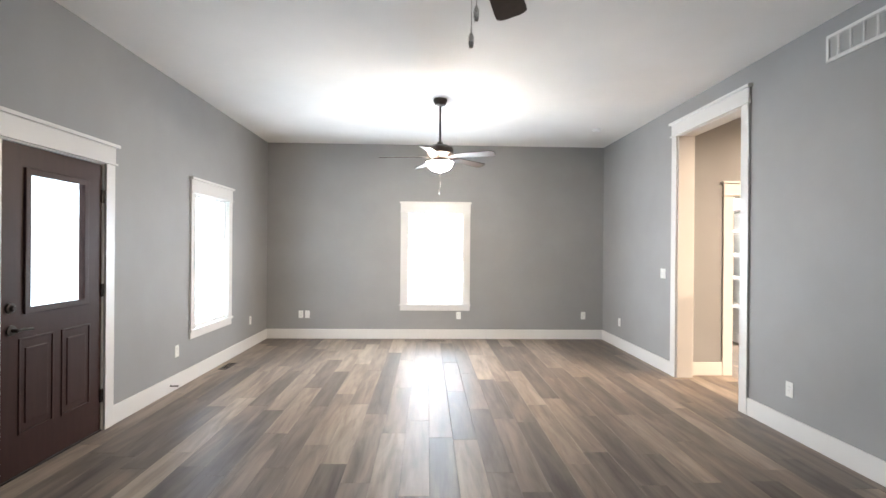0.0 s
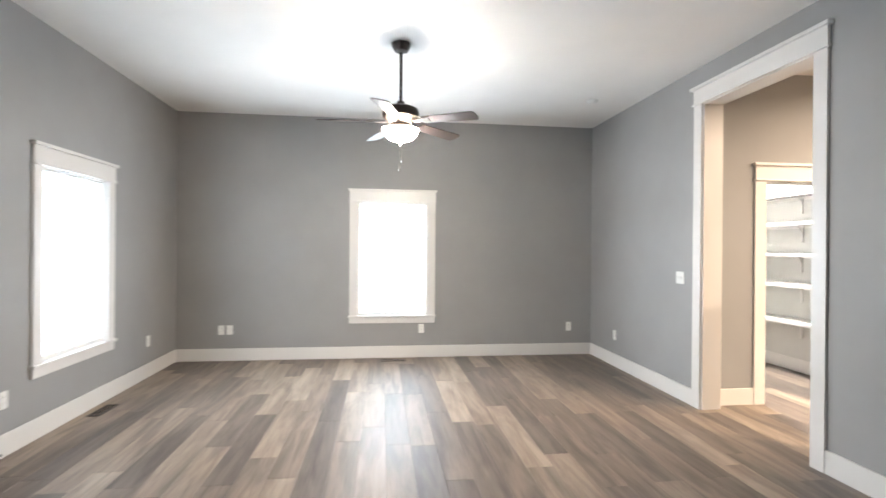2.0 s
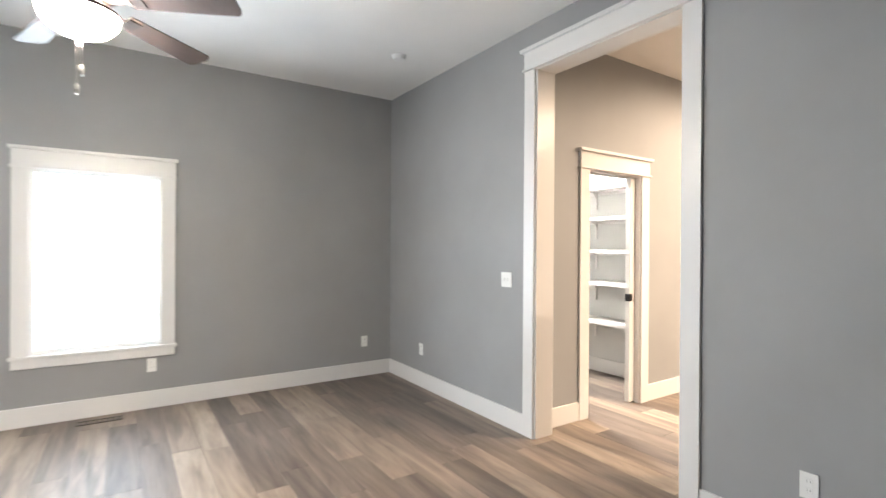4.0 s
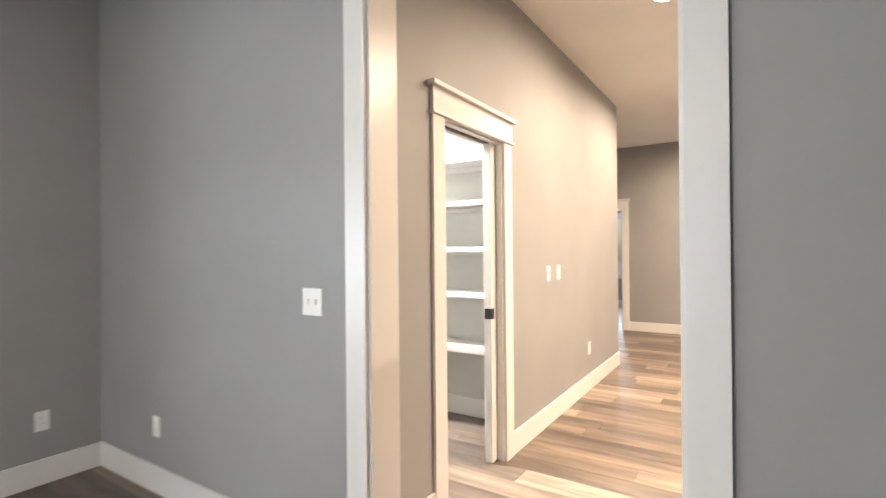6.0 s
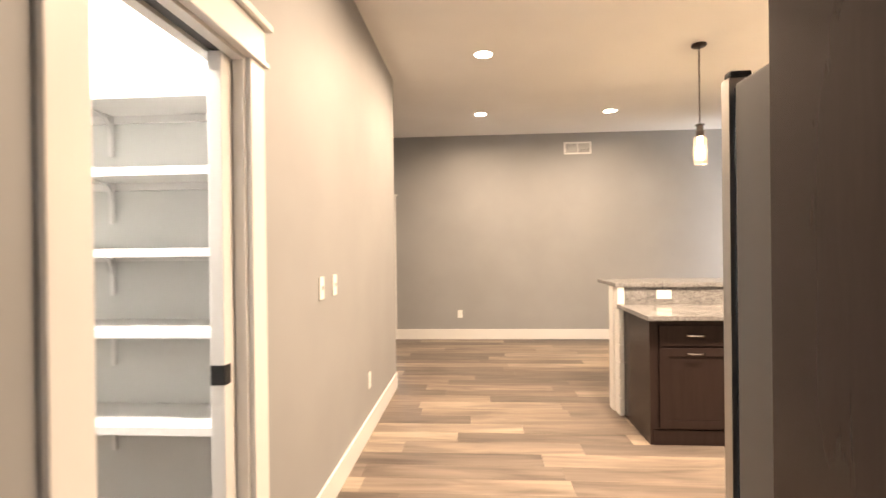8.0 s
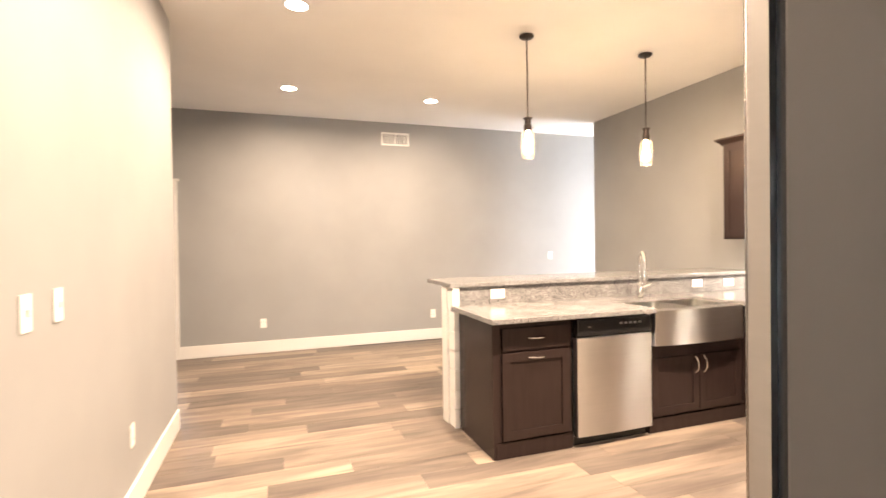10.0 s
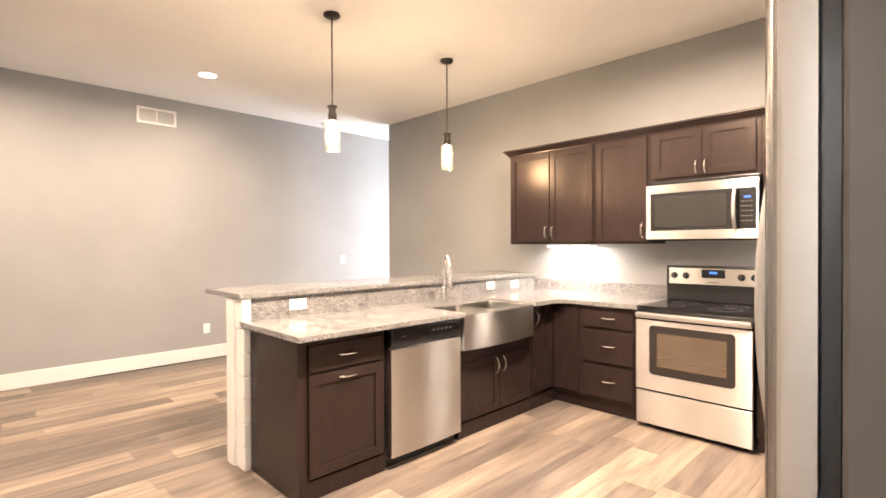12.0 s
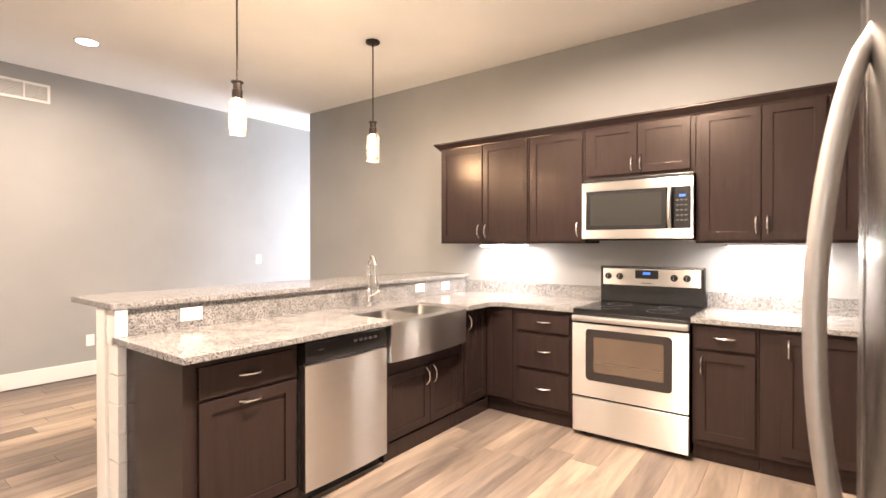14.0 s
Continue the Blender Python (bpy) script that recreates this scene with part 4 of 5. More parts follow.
splash = Put("y", 6.878, -1, O3)
outlet(splash, 3.321, 0.976, "level")
outlet(splash, 1.349, 0.978, "level")
outlet(splash, 0.975, 0.972, "level")

# apron sink
sk = thing("apron_sink", (6.386, 2.153, 0.64), "stainless steel farmhouse sink with two bowls", "sink")
bm = bmesh.new()
n = 18
for i in range(n + 1):
    y = SY0 + 0.004 + (SY1 - SY0 - 0.008) * i / n
    s = abs(i / n * 2 - 1)
    x = 6.191 - 0.028 * (1 - s ** 2.177)
    bm.verts.new((x, y, 0.634)), bm.verts.new((x, y, 0.880))
bm.verts.ensure_lookup_table()
for i in range(n):
    bm.faces.new((bm.verts[2 * i], bm.verts[2 * i + 1], bm.verts[2 * i + 3], bm.verts[2 * i + 2]))
r = bmesh.ops.extrude_face_region(bm, geom=bm.faces[:])
for e in r["geom"]:
    if isinstance(e, bmesh.types.BMVert):
        e.co.x = 6.236
bmesh.ops.recalc_face_normals(bm, faces=bm.faces)
part("apron", bm, STEEL_Y, sk, "bowed brushed steel apron", True)


def basin(y0, y1):
    """An open steel bowl with rounded corners and a drain."""
    bm = bmesh.new()
    x0, x1, z0, z1, r = 6.246, 6.626, 0.672, 0.876, 0.04
    def loop(z, inset, rr):
        out = []
        for cx, cy, a0 in ((x1 - inset - rr, y1 - inset - rr, 0), (x0 + inset + rr, y1 - inset - rr, 90), (x0 + inset + rr, y0 + inset + rr, 180), (x1 - inset - rr, y0 + inset + rr, 270)):
            for k in range(5):
                a = radians(a0 + 22.5 * k)
                out.append(bm.verts.new((cx + rr * math.cos(a), cy + rr * math.sin(a), z)))
        return out
    loops = [loop(z1, 0, r), loop(z0 + 0.03, 0.006, r), loop(z0 + 0.006, 0.02, r), loop(z0, 0.045, r)]
    for a, b in zip(loops, loops[1:]):
        for i in range(len(a)):
            j = (i + 1) % len(a)
            bm.faces.new((a[i], b[i], b[j], a[j]))
    bm.faces.new(loops[-1])
    bmesh.ops.solidify(bm, geom=bm.faces[:], thickness=0.002)
    bmesh.ops.recalc_face_normals(bm, faces=bm.faces)
    b = part("basin", bm, STEEL_Y, sk, "", True)
    part("drain", lathe([(0.0, 0.6725), (0.04, 0.6725), (0.045, 0.676), (0.03, 0.6735), (0.0, 0.6735)], (6.449, (y0 + y1) / 2, 0), 20), CHROME, b, "", True)


basin(SY0 + 0.02, 2.032)
basin(2.061, SY1 - 0.02)
rim = boxes((6.226, 6.245, SY0 + 0.002, SY1 - 0.002, 0.864, 0.881), (6.627, 6.636, SY0 + 0.002, SY1 - 0.002, 0.864, 0.881), (6.245, 6.627, 2.033, 2.060, 0.82, 0.872),
            (6.245, 6.627, SY0 + 0.002, SY0 + 0.019, 0.864, 0.881), (6.245, 6.627, SY1 - 0.019, SY1 - 0.002, 0.864, 0.881))
part("rim", rim, STEEL_Y, sk)

# pull-down tap
tp = thing("kitchen_tap", (6.740, 2.100, CZ1), "satin nickel high-arc pull-down kitchen tap", "tap")
part("base", lathe([(0.0, CZ1 + 0.0005), (0.029, CZ1 + 0.0005), (0.029, CZ1 + 0.008), (0.023, CZ1 + 0.014), (0.024, CZ1 + 0.11), (0.017, CZ1 + 0.125), (0.0, CZ1 + 0.125)], (6.740, 2.100, 0), 24), CHROME, tp, "", True)
reach, ax, ay = 0.065, -0.90, 0.43
arc = [(6.740, 2.100, CZ1 + 0.11), (6.740, 2.100, CZ1 + 0.25)] + [(6.740 + ax * reach * (1 - math.cos(a)), 2.100 + ay * reach * (1 - math.cos(a)), CZ1 + 0.28 + 0.09 * math.sin(a)) for a in (math.pi * k / 10 for k in range(0, 11))] + [(6.740 + ax * 0.134, 2.100 + ay * 0.134, CZ1 + 0.245)]
part("spout", tube(arc, 0.0145, 14), CHROME, tp, "", True)
part("spray_head", lathe([(0.0, CZ1 + 0.13), (0.021, CZ1 + 0.132), (0.024, CZ1 + 0.16), (0.016, CZ1 + 0.245), (0.0, CZ1 + 0.245)], (6.740 + ax * 0.136, 2.100 + ay * 0.136, 0), 18), CHROME, tp, "", True)
part("lever", tube([(6.740, 2.080, CZ1 + 0.075), (6.740, 2.051, CZ1 + 0.085), (6.735, 1.998, CZ1 + 0.105)], 0.008, 10), CHROME, tp, "", True)


# wall cabinets
UZ0, UZ1, UD = 1.366, 2.250, 0.33
YU = YW + UD
up = Put("x", YU, 1, O3)


def wall_unit(u0, u1, z0, label):
    at = thing("wall_cabinet", (0.5 * (u0 + u1), YW + UD / 2, z0), label, "kitchen cabinet", "wall cabinets")
    part("body", boxes((u0, u1, YW + 0.001, YU, z0, UZ1), bevel=0.0015), ESPRESSO, at)
    return at


w = wall_unit(6.022, 6.943, UZ0, "dark espresso wall cabinet with two doors")
front(up, w, "door", 6.477, 6.925, UZ0 + 0.018, 2.234, (6.512, 1.478, True))
front(up, w, "door", 6.036, 6.471, UZ0 + 0.018, 2.234, (6.437, 1.478, True))
w = wall_unit(5.545, 6.020, UZ0, "dark espresso single-door wall cabinet")
front(up, w, "door", 5.563, 6.004, UZ0 + 0.018, 2.234, (5.598, 1.478, True))
w = wall_unit(4.776, 5.543, 1.848, "short dark cabinet above the microwave, two doors")
front(up, w, "door", 5.156, 5.512, 1.876, 2.234, (5.190, 1.944, True))
front(up, w, "door", 4.806, 5.150, 1.876, 2.234, (5.128, 1.944, True))
w = wall_unit(4.062, 4.774, UZ0, "dark espresso wall cabinet with two doors")
front(up, w, "door", 4.402, 4.746, UZ0 + 0.018, 2.234, (4.427, 1.484, True))
front(up, w, "door", 4.080, 4.396, UZ0 + 0.018, 2.234, (4.366, 1.484, True))
w = wall_unit(XK + 0.002, 4.060, UZ0, "dark espresso wall cabinet in the corner")
front(up, w, "door", 3.62, 4.043, UZ0 + 0.018, 2.234, (3.66, 1.478, True))

cr = thing("cornice", (5.162, YU, UZ1), "dark espresso crown moulding along the wall cabinets", "cornice")
prof = [(0.0, -0.012), (0.012, -0.012), (0.014, 0.0), (0.026, 0.012), (0.044, 0.030), (0.052, 0.036), (0.052, 0.050), (0.0, 0.050)]
bm = bmesh.new()
rings = []
for x, corner in ((XK + 0.003, 0), (6.944, 1), (6.944, 2)):
    ring = []
    for o, h in prof:
        if corner == 0:
            p = (x, YU + o, UZ1 + h)
        elif corner == 1:
            p = (x + o, YU + o, UZ1 + h)
        else:
            p = (x + o, YW + 0.001, UZ1 + h)
        ring.append(bm.verts.new(p))
    rings.append(ring)
for a, b in zip(rings, rings[1:]):
    for i in range(len(prof)):
        j = (i + 1) % len(prof)
        bm.faces.new((a[i], a[j], b[j], b[i]))
bm.faces.new(rings[0]), bm.faces.new(rings[-1][::-1])
bmesh.ops.recalc_face_normals(bm, faces=bm.faces)
part("moulding", bm, ESPRESSO, cr)

for x in (6.36, 4.37):
    at = thing("under_cabinet_light", (x, 0.83, UZ0 - 0.03), "slim lit lamp under the wall cabinet", "lamp", "under-cabinet lights")
    part("housing", boxes((x - 0.23, x + 0.23, 0.75, 0.83, UZ0 - 0.022, UZ0 - 0.0045), bevel=0.002), PLASTIC, at)
    part("diffuser", boxes((x - 0.22, x + 0.22, 0.76, 0.82, UZ0 - 0.026, UZ0 - 0.0215)), UNDER_GLOW, at, "glowing strip")

# microwave over the stove
mw = thing("microwave", (5.158, YW + 0.21, 1.385), "stainless steel over-range microwave, clock lit", "microwave")
MF = YW + 0.41
mp_ = Put("x", MF, 1, O3)
m0, m1, mz0, mz1 = 4.776, 5.541, 1.400, 1.819
part("case", boxes((m0, m1, YW + 0.002, MF - 0.03, mz0, mz1 + 0.028), bevel=0.003), BLACK, mw)
bm = frame_body(mp_, m0, m1, mz0, mz1, (0.014, 0.030, 0.066, 0.066), -0.03, 0.0, 0.003)
part("front_frame", bm, STEEL_X, mw, "brushed stainless front")
part("window", mp_(bmesh.new(), 4.944, m1 - 0.030, mz0 + 0.066, mz1 - 0.066, -0.028, -0.003, 0.002), BLACK, mw, "black glass door")
part("window_screen", mp_(bmesh.new(), 4.974, m1 - 0.066, mz0 + 0.096, mz1 - 0.094, -0.004, -0.0022, 0), MESHSCREEN, mw, "grey perforated screen")
pnl = part("control_panel", mp_(bmesh.new(), m0 + 0.014, 4.892, mz0 + 0.066, mz1 - 0.066, -0.028, -0.002, 0.002), BLACK, mw)
part("clock", mp_(bmesh.new(), 4.824, 4.864, 1.682, 1.698, -0.003, -0.001, 0), CLOCK_GLOW, pnl, "blue clock digits")
for i in range(5):
    for j in range(3):
        part("button", mp_(bmesh.new(), 4.812 + j * 0.026, 4.829 + j * 0.026, 1.655 - i * 0.034, 1.664 - i * 0.034, -0.003, -0.001, 0), BUTTON, pnl)
pts = []
for k in range(11):
    s = k / 10 * 2 - 1
    pts.append((4.918, MF + 0.010 + 0.034 * (1 - abs(s) ** 3), 1.610 + s * 0.138))
bm = tube(pts, 0.013, 12)
part("handle", bm, HANDLE_STEEL, mw, "vertical stainless handle", True)
part("vent_lip", boxes((m0 + 0.02, m1 - 0.02, YW + 0.05, MF - 0.05, mz0 - 0.012, mz0 - 0.0005)), BLACK, mw)

# stove
OVEN_BORDER = painted("dark_brown_enamel", (0.022, 0.018, 0.017), 0.3, 200, 0.02)
# brown base colour stands in for the room reflected in the pane
OVEN_GLASS = painted("oven_glass_brown_reflection", (0.10, 0.075, 0.055), 0.10, 30, 0.0, 0.15)


def plate(put, u0, u1, z0, z1, w0, w1, r):
    """A flat plate with rounded corners, lying on a face."""
    bm = bmesh.new()
    pts = []
    for cu, cz, a0 in ((u1 - r, z1 - r, 0), (u0 + r, z1 - r, 90), (u0 + r, z0 + r, 180), (u1 - r, z0 + r, 270)):
        for k in range(6):
            a = radians(a0 + 18 * k)
            pts.append((cu + r * math.cos(a), cz + r * math.sin(a)))
    back = [bm.verts.new(put.p(u, z, w0)) for u, z in pts]
    face = [bm.verts.new(put.p(u, z, w1)) for u, z in pts]
    bm.faces.new(face)
    bm.faces.new(back[::-1])
    for i in range(len(pts)):
        j = (i + 1) % len(pts)
        bm.faces.new((back[i], back[j], face[j], face[i]))
    bmesh.ops.recalc_face_normals(bm, faces=bm.faces)
    return bm


st = thing("stove", (5.128, YW + 0.34, 0), "stainless steel electric range with black glass top", "stove")
s0, s1 = 4.748, 5.507
SF = 1.270
sp = Put("x", SF, 1, O3)
part("body", boxes((s0 + 0.002, s1 - 0.002, YW + 0.03, SF - 0.002, 0.03, 0.873), bevel=0.002), BLACK, st)
part("cooktop", boxes((s0, s1, YW + 0.03, SF + 0.010, 0.874, 0.902), bevel=0.006), SCREEN, st, "black glass cooktop")
for x, y, r in ((4.95, 0.86, 0.075), (5.305, 0.86, 0.09), (4.95, 1.11, 0.10), (5.305, 1.11, 0.075)):
    part("burner_ring", lathe([(r - 0.004, 0.9022), (r, 0.9022), (r, 0.9026), (r - 0.004, 0.9026)], (x, y, 0), 36, caps=False), BUTTON, st)
bm = frame_body(sp, s0 + 0.002, s1 - 0.002, 0.292, 0.802, (4.860 - s0 - 0.002, s1 - 0.002 - 5.392, 0.130, 0.050), 0.0, 0.030, 0.003)
od = part("oven_door", bm, STEEL_X, st, "brushed stainless oven door")
part("window_border", plate(sp, 4.846, 5.407, 0.408, 0.767, 0.0295, 0.0325, 0.028), OVEN_BORDER, od, "dark brown enamel border with rounded corners")
part("oven_window", plate(sp, 4.896, 5.350, 0.470, 0.714, 0.0326, 0.0345, 0.010), OVEN_GLASS, od, "oven glass, room's reflection coloured in as brown")
for z in (0.535,):
    part("oven_rack", sp(bmesh.new(), 4.905, 5.341, z, z + 0.004, 0.0346, 0.0352, 0), RACK, od, "faint oven rack")
part("handle", sp(bmesh.new(), s0 + 0.003, s1 - 0.003, 0.816, 0.858, 0.012, 0.052, 0.012), HANDLE_STEEL, od, "flat full-width stainless handle", True)
for x in (s0 + 0.05, s1 - 0.05):
    part("handle_foot", sp(bmesh.new(), x - 0.014, x + 0.014, 0.826, 0.848, 0.0, 0.016, 0.003), STEEL, od)
part("drawer", sp(bmesh.new(), s0 + 0.002, s1 - 0.002, 0.036, 0.278, 0.0, 0.026, 0.006), STEEL_X, st, "brushed stainless storage drawer")
for x in (s0 + 0.06, s1 - 0.06):
    for y in (YW + 0.1, SF - 0.06):
        part("foot", lathe([(0.0, 0.0005), (0.016, 0.0005), (0.016, 0.03), (0.0, 0.03)], (x, y, 0), 12), BLACK, st)
# control board, leaning a little back
bm = boxes((s0 + 0.004, s1 - 0.004, YW + 0.032, YW + 0.095, 0.9025, 1.188), bevel=0.008)
part("backguard", bm, BLACK, st)
bg = Put("x", YW + 0.0955, 1, O3)
face = part("control_face", bg(bmesh.new(), s0 + 0.028, s1 - 0.028, 1.040, 1.168, 0, 0.004, 0.002), STEEL_X, st, "brushed stainless control face")
part("display", bg(bmesh.new(), 5.063, 5.232, 1.094, 1.160, 0.0035, 0.0065, 0.002), SCREEN, face)
part("clock", bg(bmesh.new(), 5.120, 5.175, 1.126, 1.144, 0.0063, 0.0072, 0), CLOCK_GLOW, face, "blue clock digits")
for x in (4.866, 4.953, 5.348, 5.437):
    kn = part("knob", lathe([(0.0, 0.0), (0.026, 0.0), (0.026, 0.004), (0.021, 0.006), (0.019, 0.026), (0.0, 0.026)], (x, YW + 0.0997, 1.107), 20, "y"), BLACK, face, "black control knob", True)
    part("pointer", boxes((x - 0.003, x + 0.003, YW + 0.125, YW + 0.130, 1.090, 1.124), bevel=0.001), GREYSIDE, kn)
part("maker_mark", bg(bmesh.new(), 5.110, 5.188, 1.056, 1.062, 0.0035, 0.0045, 0), GREYSIDE, face)

# refrigerator beside a tall end panel
tall = thing("cabinet_surround", (3.55, 4.258, 0), "tall dark espresso surround beside the refrigerator", "cabinet")
part("panel", boxes((XK + 0.001, 3.825, 4.248, 4.268, 0.0005, 2.36), bevel=0.002), ESPRESSO, tall)
fg = thing("refrigerator", (3.7, 3.785, 0), "stainless steel french-door refrigerator with bowed handles", "refrigerator")
f0, f1, FX = 3.328, 4.241, 4.110
part("cabinet", boxes((XK + 0.03, FX - 0.103, f0 + 0.004, f1 - 0.004, 0.03, 1.745), bevel=0.006), FRIDGE_SIDE, fg, "dark grey painted steel cabinet")
part("kick_plate", boxes((FX - 0.15, FX - 0.104, f0 + 0.02, f1 - 0.02, 0.0005, 0.029)), BLACK, fg)
part("gasket", boxes((FX - 0.102, FX - 0.085, f0 + 0.012, f1 - 0.012, 0.08, 1.74)), BLACK, fg)


def fridge_front(y0, y1, z0, z1):
    """A door leaf of folded steel: softly bowed face, rolled upright edges, flat sides."""
    def face(y):
        return FX - 0.036 * ((y - 3.785) / 0.455) ** 2

    r = 0.020
    outline = [(FX - 0.084, y0)]
    outline += [(face(y0 + r) - r + r * math.sin(a), y0 + r - r * math.cos(a)) for a in (math.pi / 2 * k / 6 for k in range(7))]
    outline += [(face(y), y) for y in (y0 + r + (y1 - y0 - 2 * r) * k / 14 for k in range(1, 14))]
    outline += [(face(y1 - r) - r + r * math.cos(a), y1 - r + r * math.sin(a)) for a in (math.pi / 2 * k / 6 for k in range(7))]
    outline += [(FX - 0.084, y1)]
    bm = bmesh.new()
    low = [bm.verts.new((x, y, z0)) for x, y in outline]
    top = [bm.verts.new((x, y, z1)) for x, y in outline]
    bm.faces.new(top)
    bm.faces.new(low[::-1])
    for i in range(len(outline)):
        k = (i + 1) % len(outline)
        bm.faces.new((low[i], low[k], top[k], top[i]))
    bmesh.ops.recalc_face_normals(bm, faces=bm.faces)
    return bm


def lit_edges(ob):
    """Folded sides and ends of a leaf: lighter steel paints in reflected light."""
    ob.data.materials.append(STEEL_LIT)
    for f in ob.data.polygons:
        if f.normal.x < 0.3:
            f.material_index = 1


mid = (f0 + f1) / 2
for a, b, hy in ((f0, mid - 0.003, mid - 0.045), (mid + 0.003, f1, mid + 0.045)):
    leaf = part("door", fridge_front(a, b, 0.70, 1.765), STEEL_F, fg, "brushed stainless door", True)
    lit_edges(leaf)
    pts, rad = [], []
    for k in range(25):
        s = k / 24 * 2 - 1
        pts.append((FX - 0.010 + 0.014 * (1 - abs(s) ** 14) + 0.048 * (1 - s * s), hy, 1.252 + s * 0.372))
        rad.append(0.0130 - 0.002 * abs(s) ** 4)
    part("handle", tube(pts, 0.0165, 14, rad), HANDLE_STEEL, leaf, "bowed stainless bar handle", True)
    part("hinge_cover", boxes((FX - 0.082, FX - 0.050, b - 0.055 if b == f1 else a + 0.005, b - 0.005 if b == f1 else a + 0.055, 1.766, 1.784), bevel=0.006), BLACK, leaf)
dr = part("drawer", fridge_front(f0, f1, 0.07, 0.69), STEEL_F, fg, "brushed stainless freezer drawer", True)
lit_edges(dr)
pts = [(FX - 0.010 + 0.06 * (1 - abs(k / 10 - 1) ** 4), f0 + 0.08 + (f1 - f0 - 0.16) * k / 20, 0.63) for k in range(21)]
part("handle", tube(pts, 0.0135, 12), STEEL_F, dr, "", True)
oc = thing("wall_cabinet", (3.53, 3.785, 1.85), "dark espresso cabinet above the refrigerator", "kitchen cabinet", "wall cabinets")
fx = Put("y", 3.78, 1, O3)
part("body", boxes((XK + 0.002, 3.78, f0 - 0.01, 4.247, 1.84, 2.36), bevel=0.002), ESPRESSO, oc)
front(fx, oc, "door", f0 + 0.005, mid - 0.002, 1.855, 2.345, (mid - 0.04, 1.94, True))
front(fx, oc, "door", mid + 0.002, 4.240, 1.855, 2.345, (mid + 0.04, 1.94, True))


# pendants over the bar
def pendant(x, y):
    at = thing("pendant_lamp", (x, y, H), "bronze pendant with lit ribbed glass jar", "pendant lamp", "pendants over the bar")
    o = (x, y, 0)
    part("canopy", lathe([(0.0, H - 0.0006), (0.058, H - 0.0006), (0.060, H - 0.014), (0.048, H - 0.024), (0.0, H - 0.026)], o, 28), BRONZE, at, "", True)
    part("stem", lathe([(0.0, 2.375), (0.0055, 2.375), (0.0055, H - 0.02), (0.0, H - 0.02)], o, 12), BRONZE, at, "", True)
    part("socket", lathe([(0.0, 2.380), (0.036, 2.380), (0.038, 2.372), (0.026, 2.368), (0.026, 2.330), (0.032, 2.325), (0.032, 2.280), (0.028, 2.272), (0.0, 2.272)], o, 24), BRONZE, at, "", True)
    bm = bmesh.new()
    prof_ = [(0.030, 2.276), (0.045, 2.264), (0.052, 2.246), (0.053, 2.160), (0.051, 2.080), (0.046, 2.046)]
    rings_ = []
    steps = 32
    for r, h in prof_:
        rings_.append([bm.verts.new((x + (r + 0.0012 * math.cos(12 * 2 * math.pi * i / steps)) * math.cos(2 * math.pi * i / steps), y + (r + 0.0012 * math.cos(12 * 2 * math.pi * i / steps)) * math.sin(2 * math.pi * i / steps), h)) for i in range(steps)])
    for a, b in zip(rings_, rings_[1:]):
        for i in range(steps):
            bm.faces.new((a[i], b[i], b[(i + 1) % steps], a[(i + 1) % steps]))
    jar = part("glass_jar", bm, JAR, at, "clear ribbed glass jar", True)
    jar.visible_shadow = False
    part("bulb", lathe([(0.0, 2.085), (0.012, 2.087), (0.024, 2.102), (0.029, 2.128), (0.026, 2.160), (0.016, 2.205), (0.013, 2.242), (0.013, 2.270), (0.0, 2.270)], o, 20), BULB_GLOW, at, "glowing warm bulb", True)


pendant(7.035, 2.955)
pendant(7.069, 1.73)

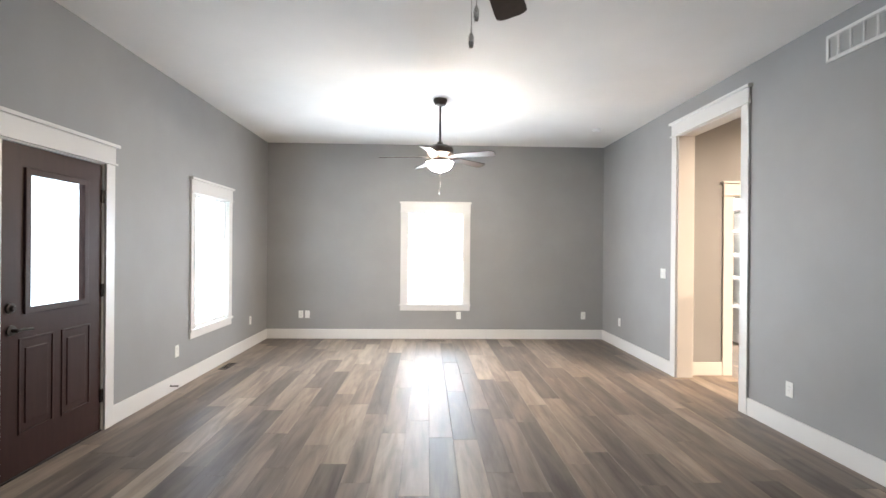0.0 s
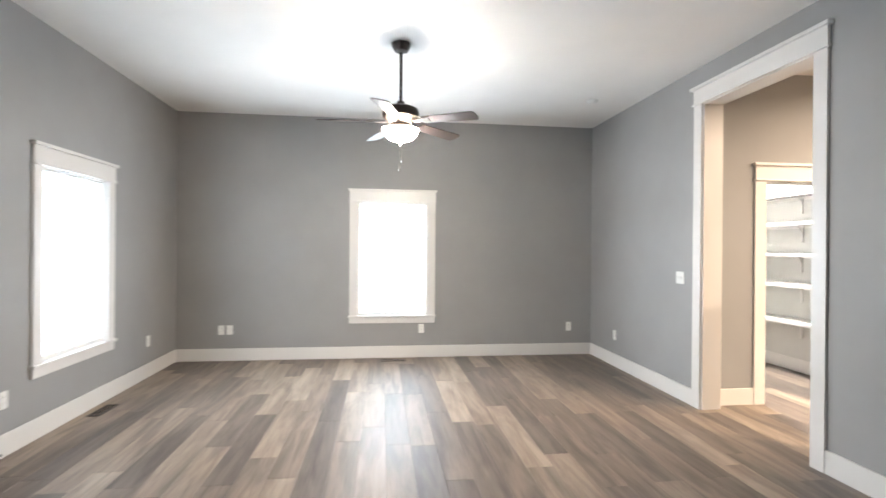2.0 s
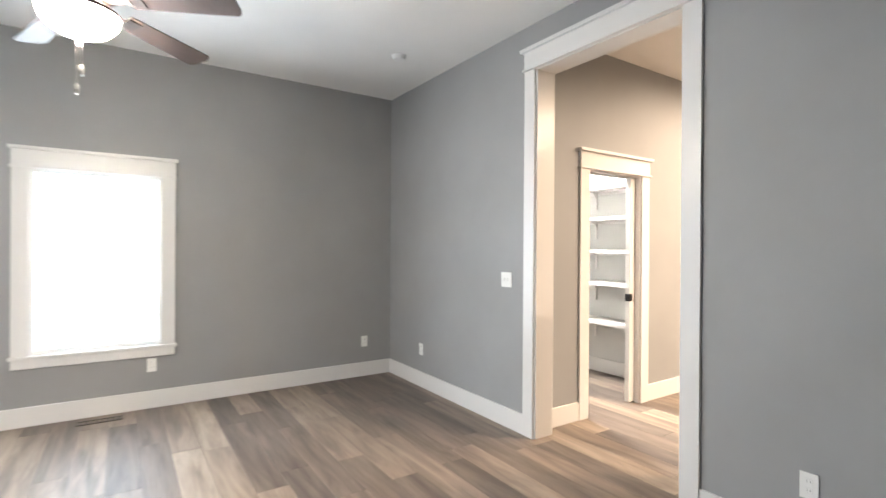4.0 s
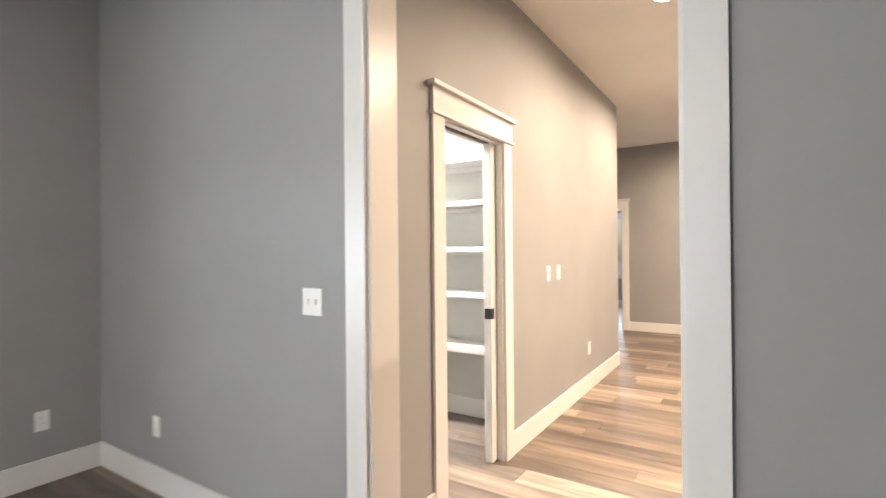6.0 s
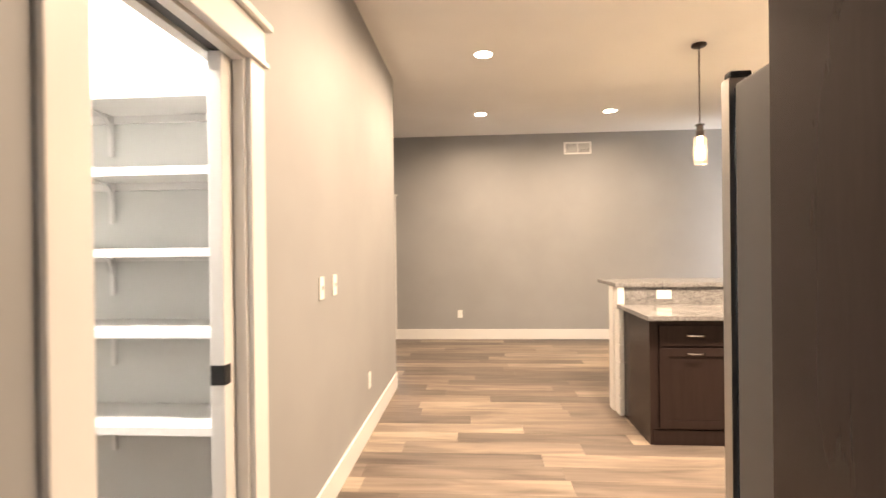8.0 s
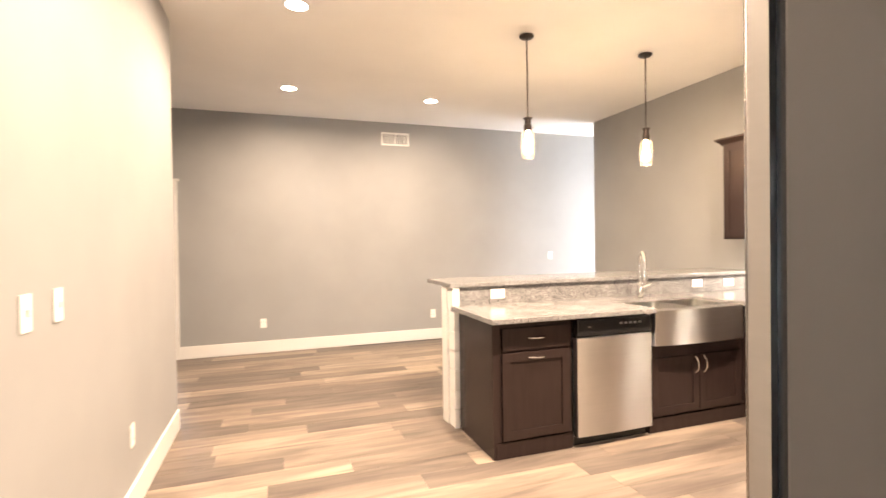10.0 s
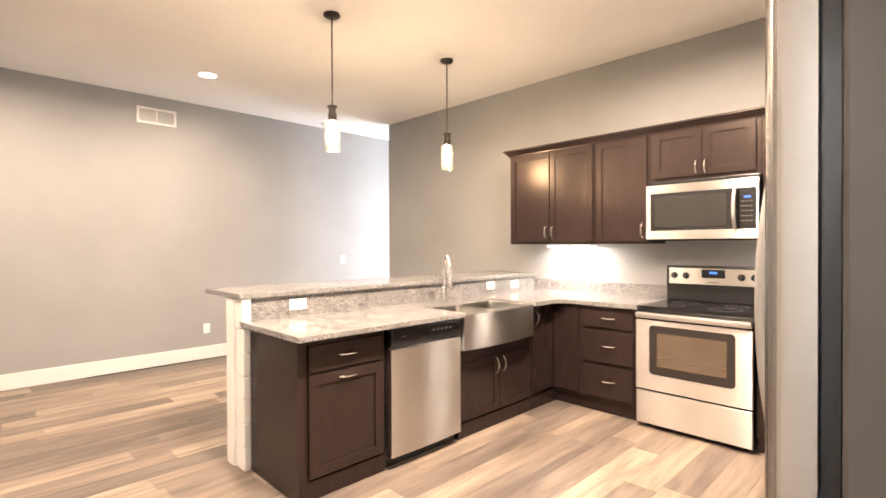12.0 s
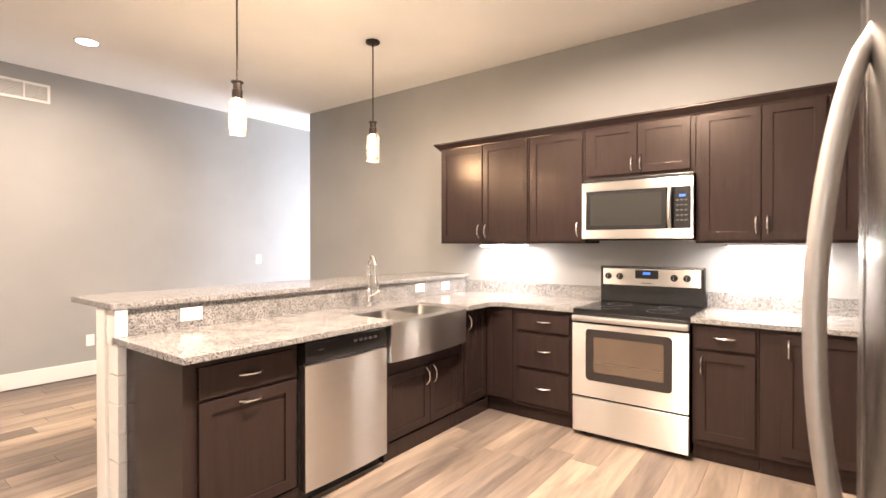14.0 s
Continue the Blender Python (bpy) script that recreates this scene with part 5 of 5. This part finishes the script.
# ---- floor planks ----
floor = structure("floor", boxes((XL - 0.15, 13.6, YN - 0.15, YF + 0.15, -0.15, -0.006)), DARKSLOT, "grey-brown vinyl plank floor, boards laid lengthwise", "floor")
PW, PL = 0.18, 1.22
plank_meshes = {}


def plank_faces(length, width):
    """A board with eased top edges, centred, its top at zero."""
    a, b, c = width / 2 - 0.0004, length / 2 - 0.0004, 0.0012
    v = [(-a, -b, -0.006), (a, -b, -0.006), (a, b, -0.006), (-a, b, -0.006), (-a, -b, -c), (a, -b, -c), (a, b, -c), (-a, b, -c),
         (-a + c, -b + c, 0), (a - c, -b + c, 0), (a - c, b - c, 0), (-a + c, b - c, 0)]
    f = [(8, 9, 10, 11)]
    for i in range(4):
        j = (i + 1) % 4
        f += [(i, j, 4 + j, 4 + i), (4 + i, 4 + j, 8 + j, 8 + i)]
    return v, f


def plank_mesh(length, width):
    key = (round(length, 2), round(width, 3))
    if key not in plank_meshes:
        me = bpy.data.meshes.new("plank")
        v, f = plank_faces(*key)
        me.from_pydata(v, [], f)
        me.materials.append(PLANK)
        plank_meshes[key] = me
    return plank_meshes[key]


rest_v, rest_f = [], []
pick = random.Random(5)
columns = int((XE + 3.2 - XL) / PW) + 1
for i in range(columns):
    x = XL + (i + 0.5) * PW
    lo, hi = (YB, YF) if x < XR else ((YN, YF) if x < XE else (4.0, YF))
    y = lo - pick.uniform(0.0, PL)
    while y < hi:
        y0, y1 = max(y, lo), min(y + PL, hi)
        if y1 - y0 > 0.05:
            xm, ym = x, (y0 + y1) / 2
            near = (xm < XR and 2.3 < ym < 7.9) or (XR <= xm < 8.6 and 1.2 < ym < 5.7)
            if near:
                ob = new("plank", plank_mesh(y1 - y0, PW))
                ob.parent = floor
                ob.location = (xm, ym, 0)
            else:
                v, f = plank_faces(y1 - y0, PW)
                n0 = len(rest_v)
                rest_v += [(a + xm, b + ym, c) for a, b, c in v]
                rest_f += [tuple(k + n0 for k in q) for q in f]
        y += PL
me = bpy.data.meshes.new("plank_field")
me.from_pydata(rest_v, [], rest_f)
me.materials.append(PLANK_JOINED)
field = new("plank_field", me)
field.parent = floor
tagged(field, kind="stuff")
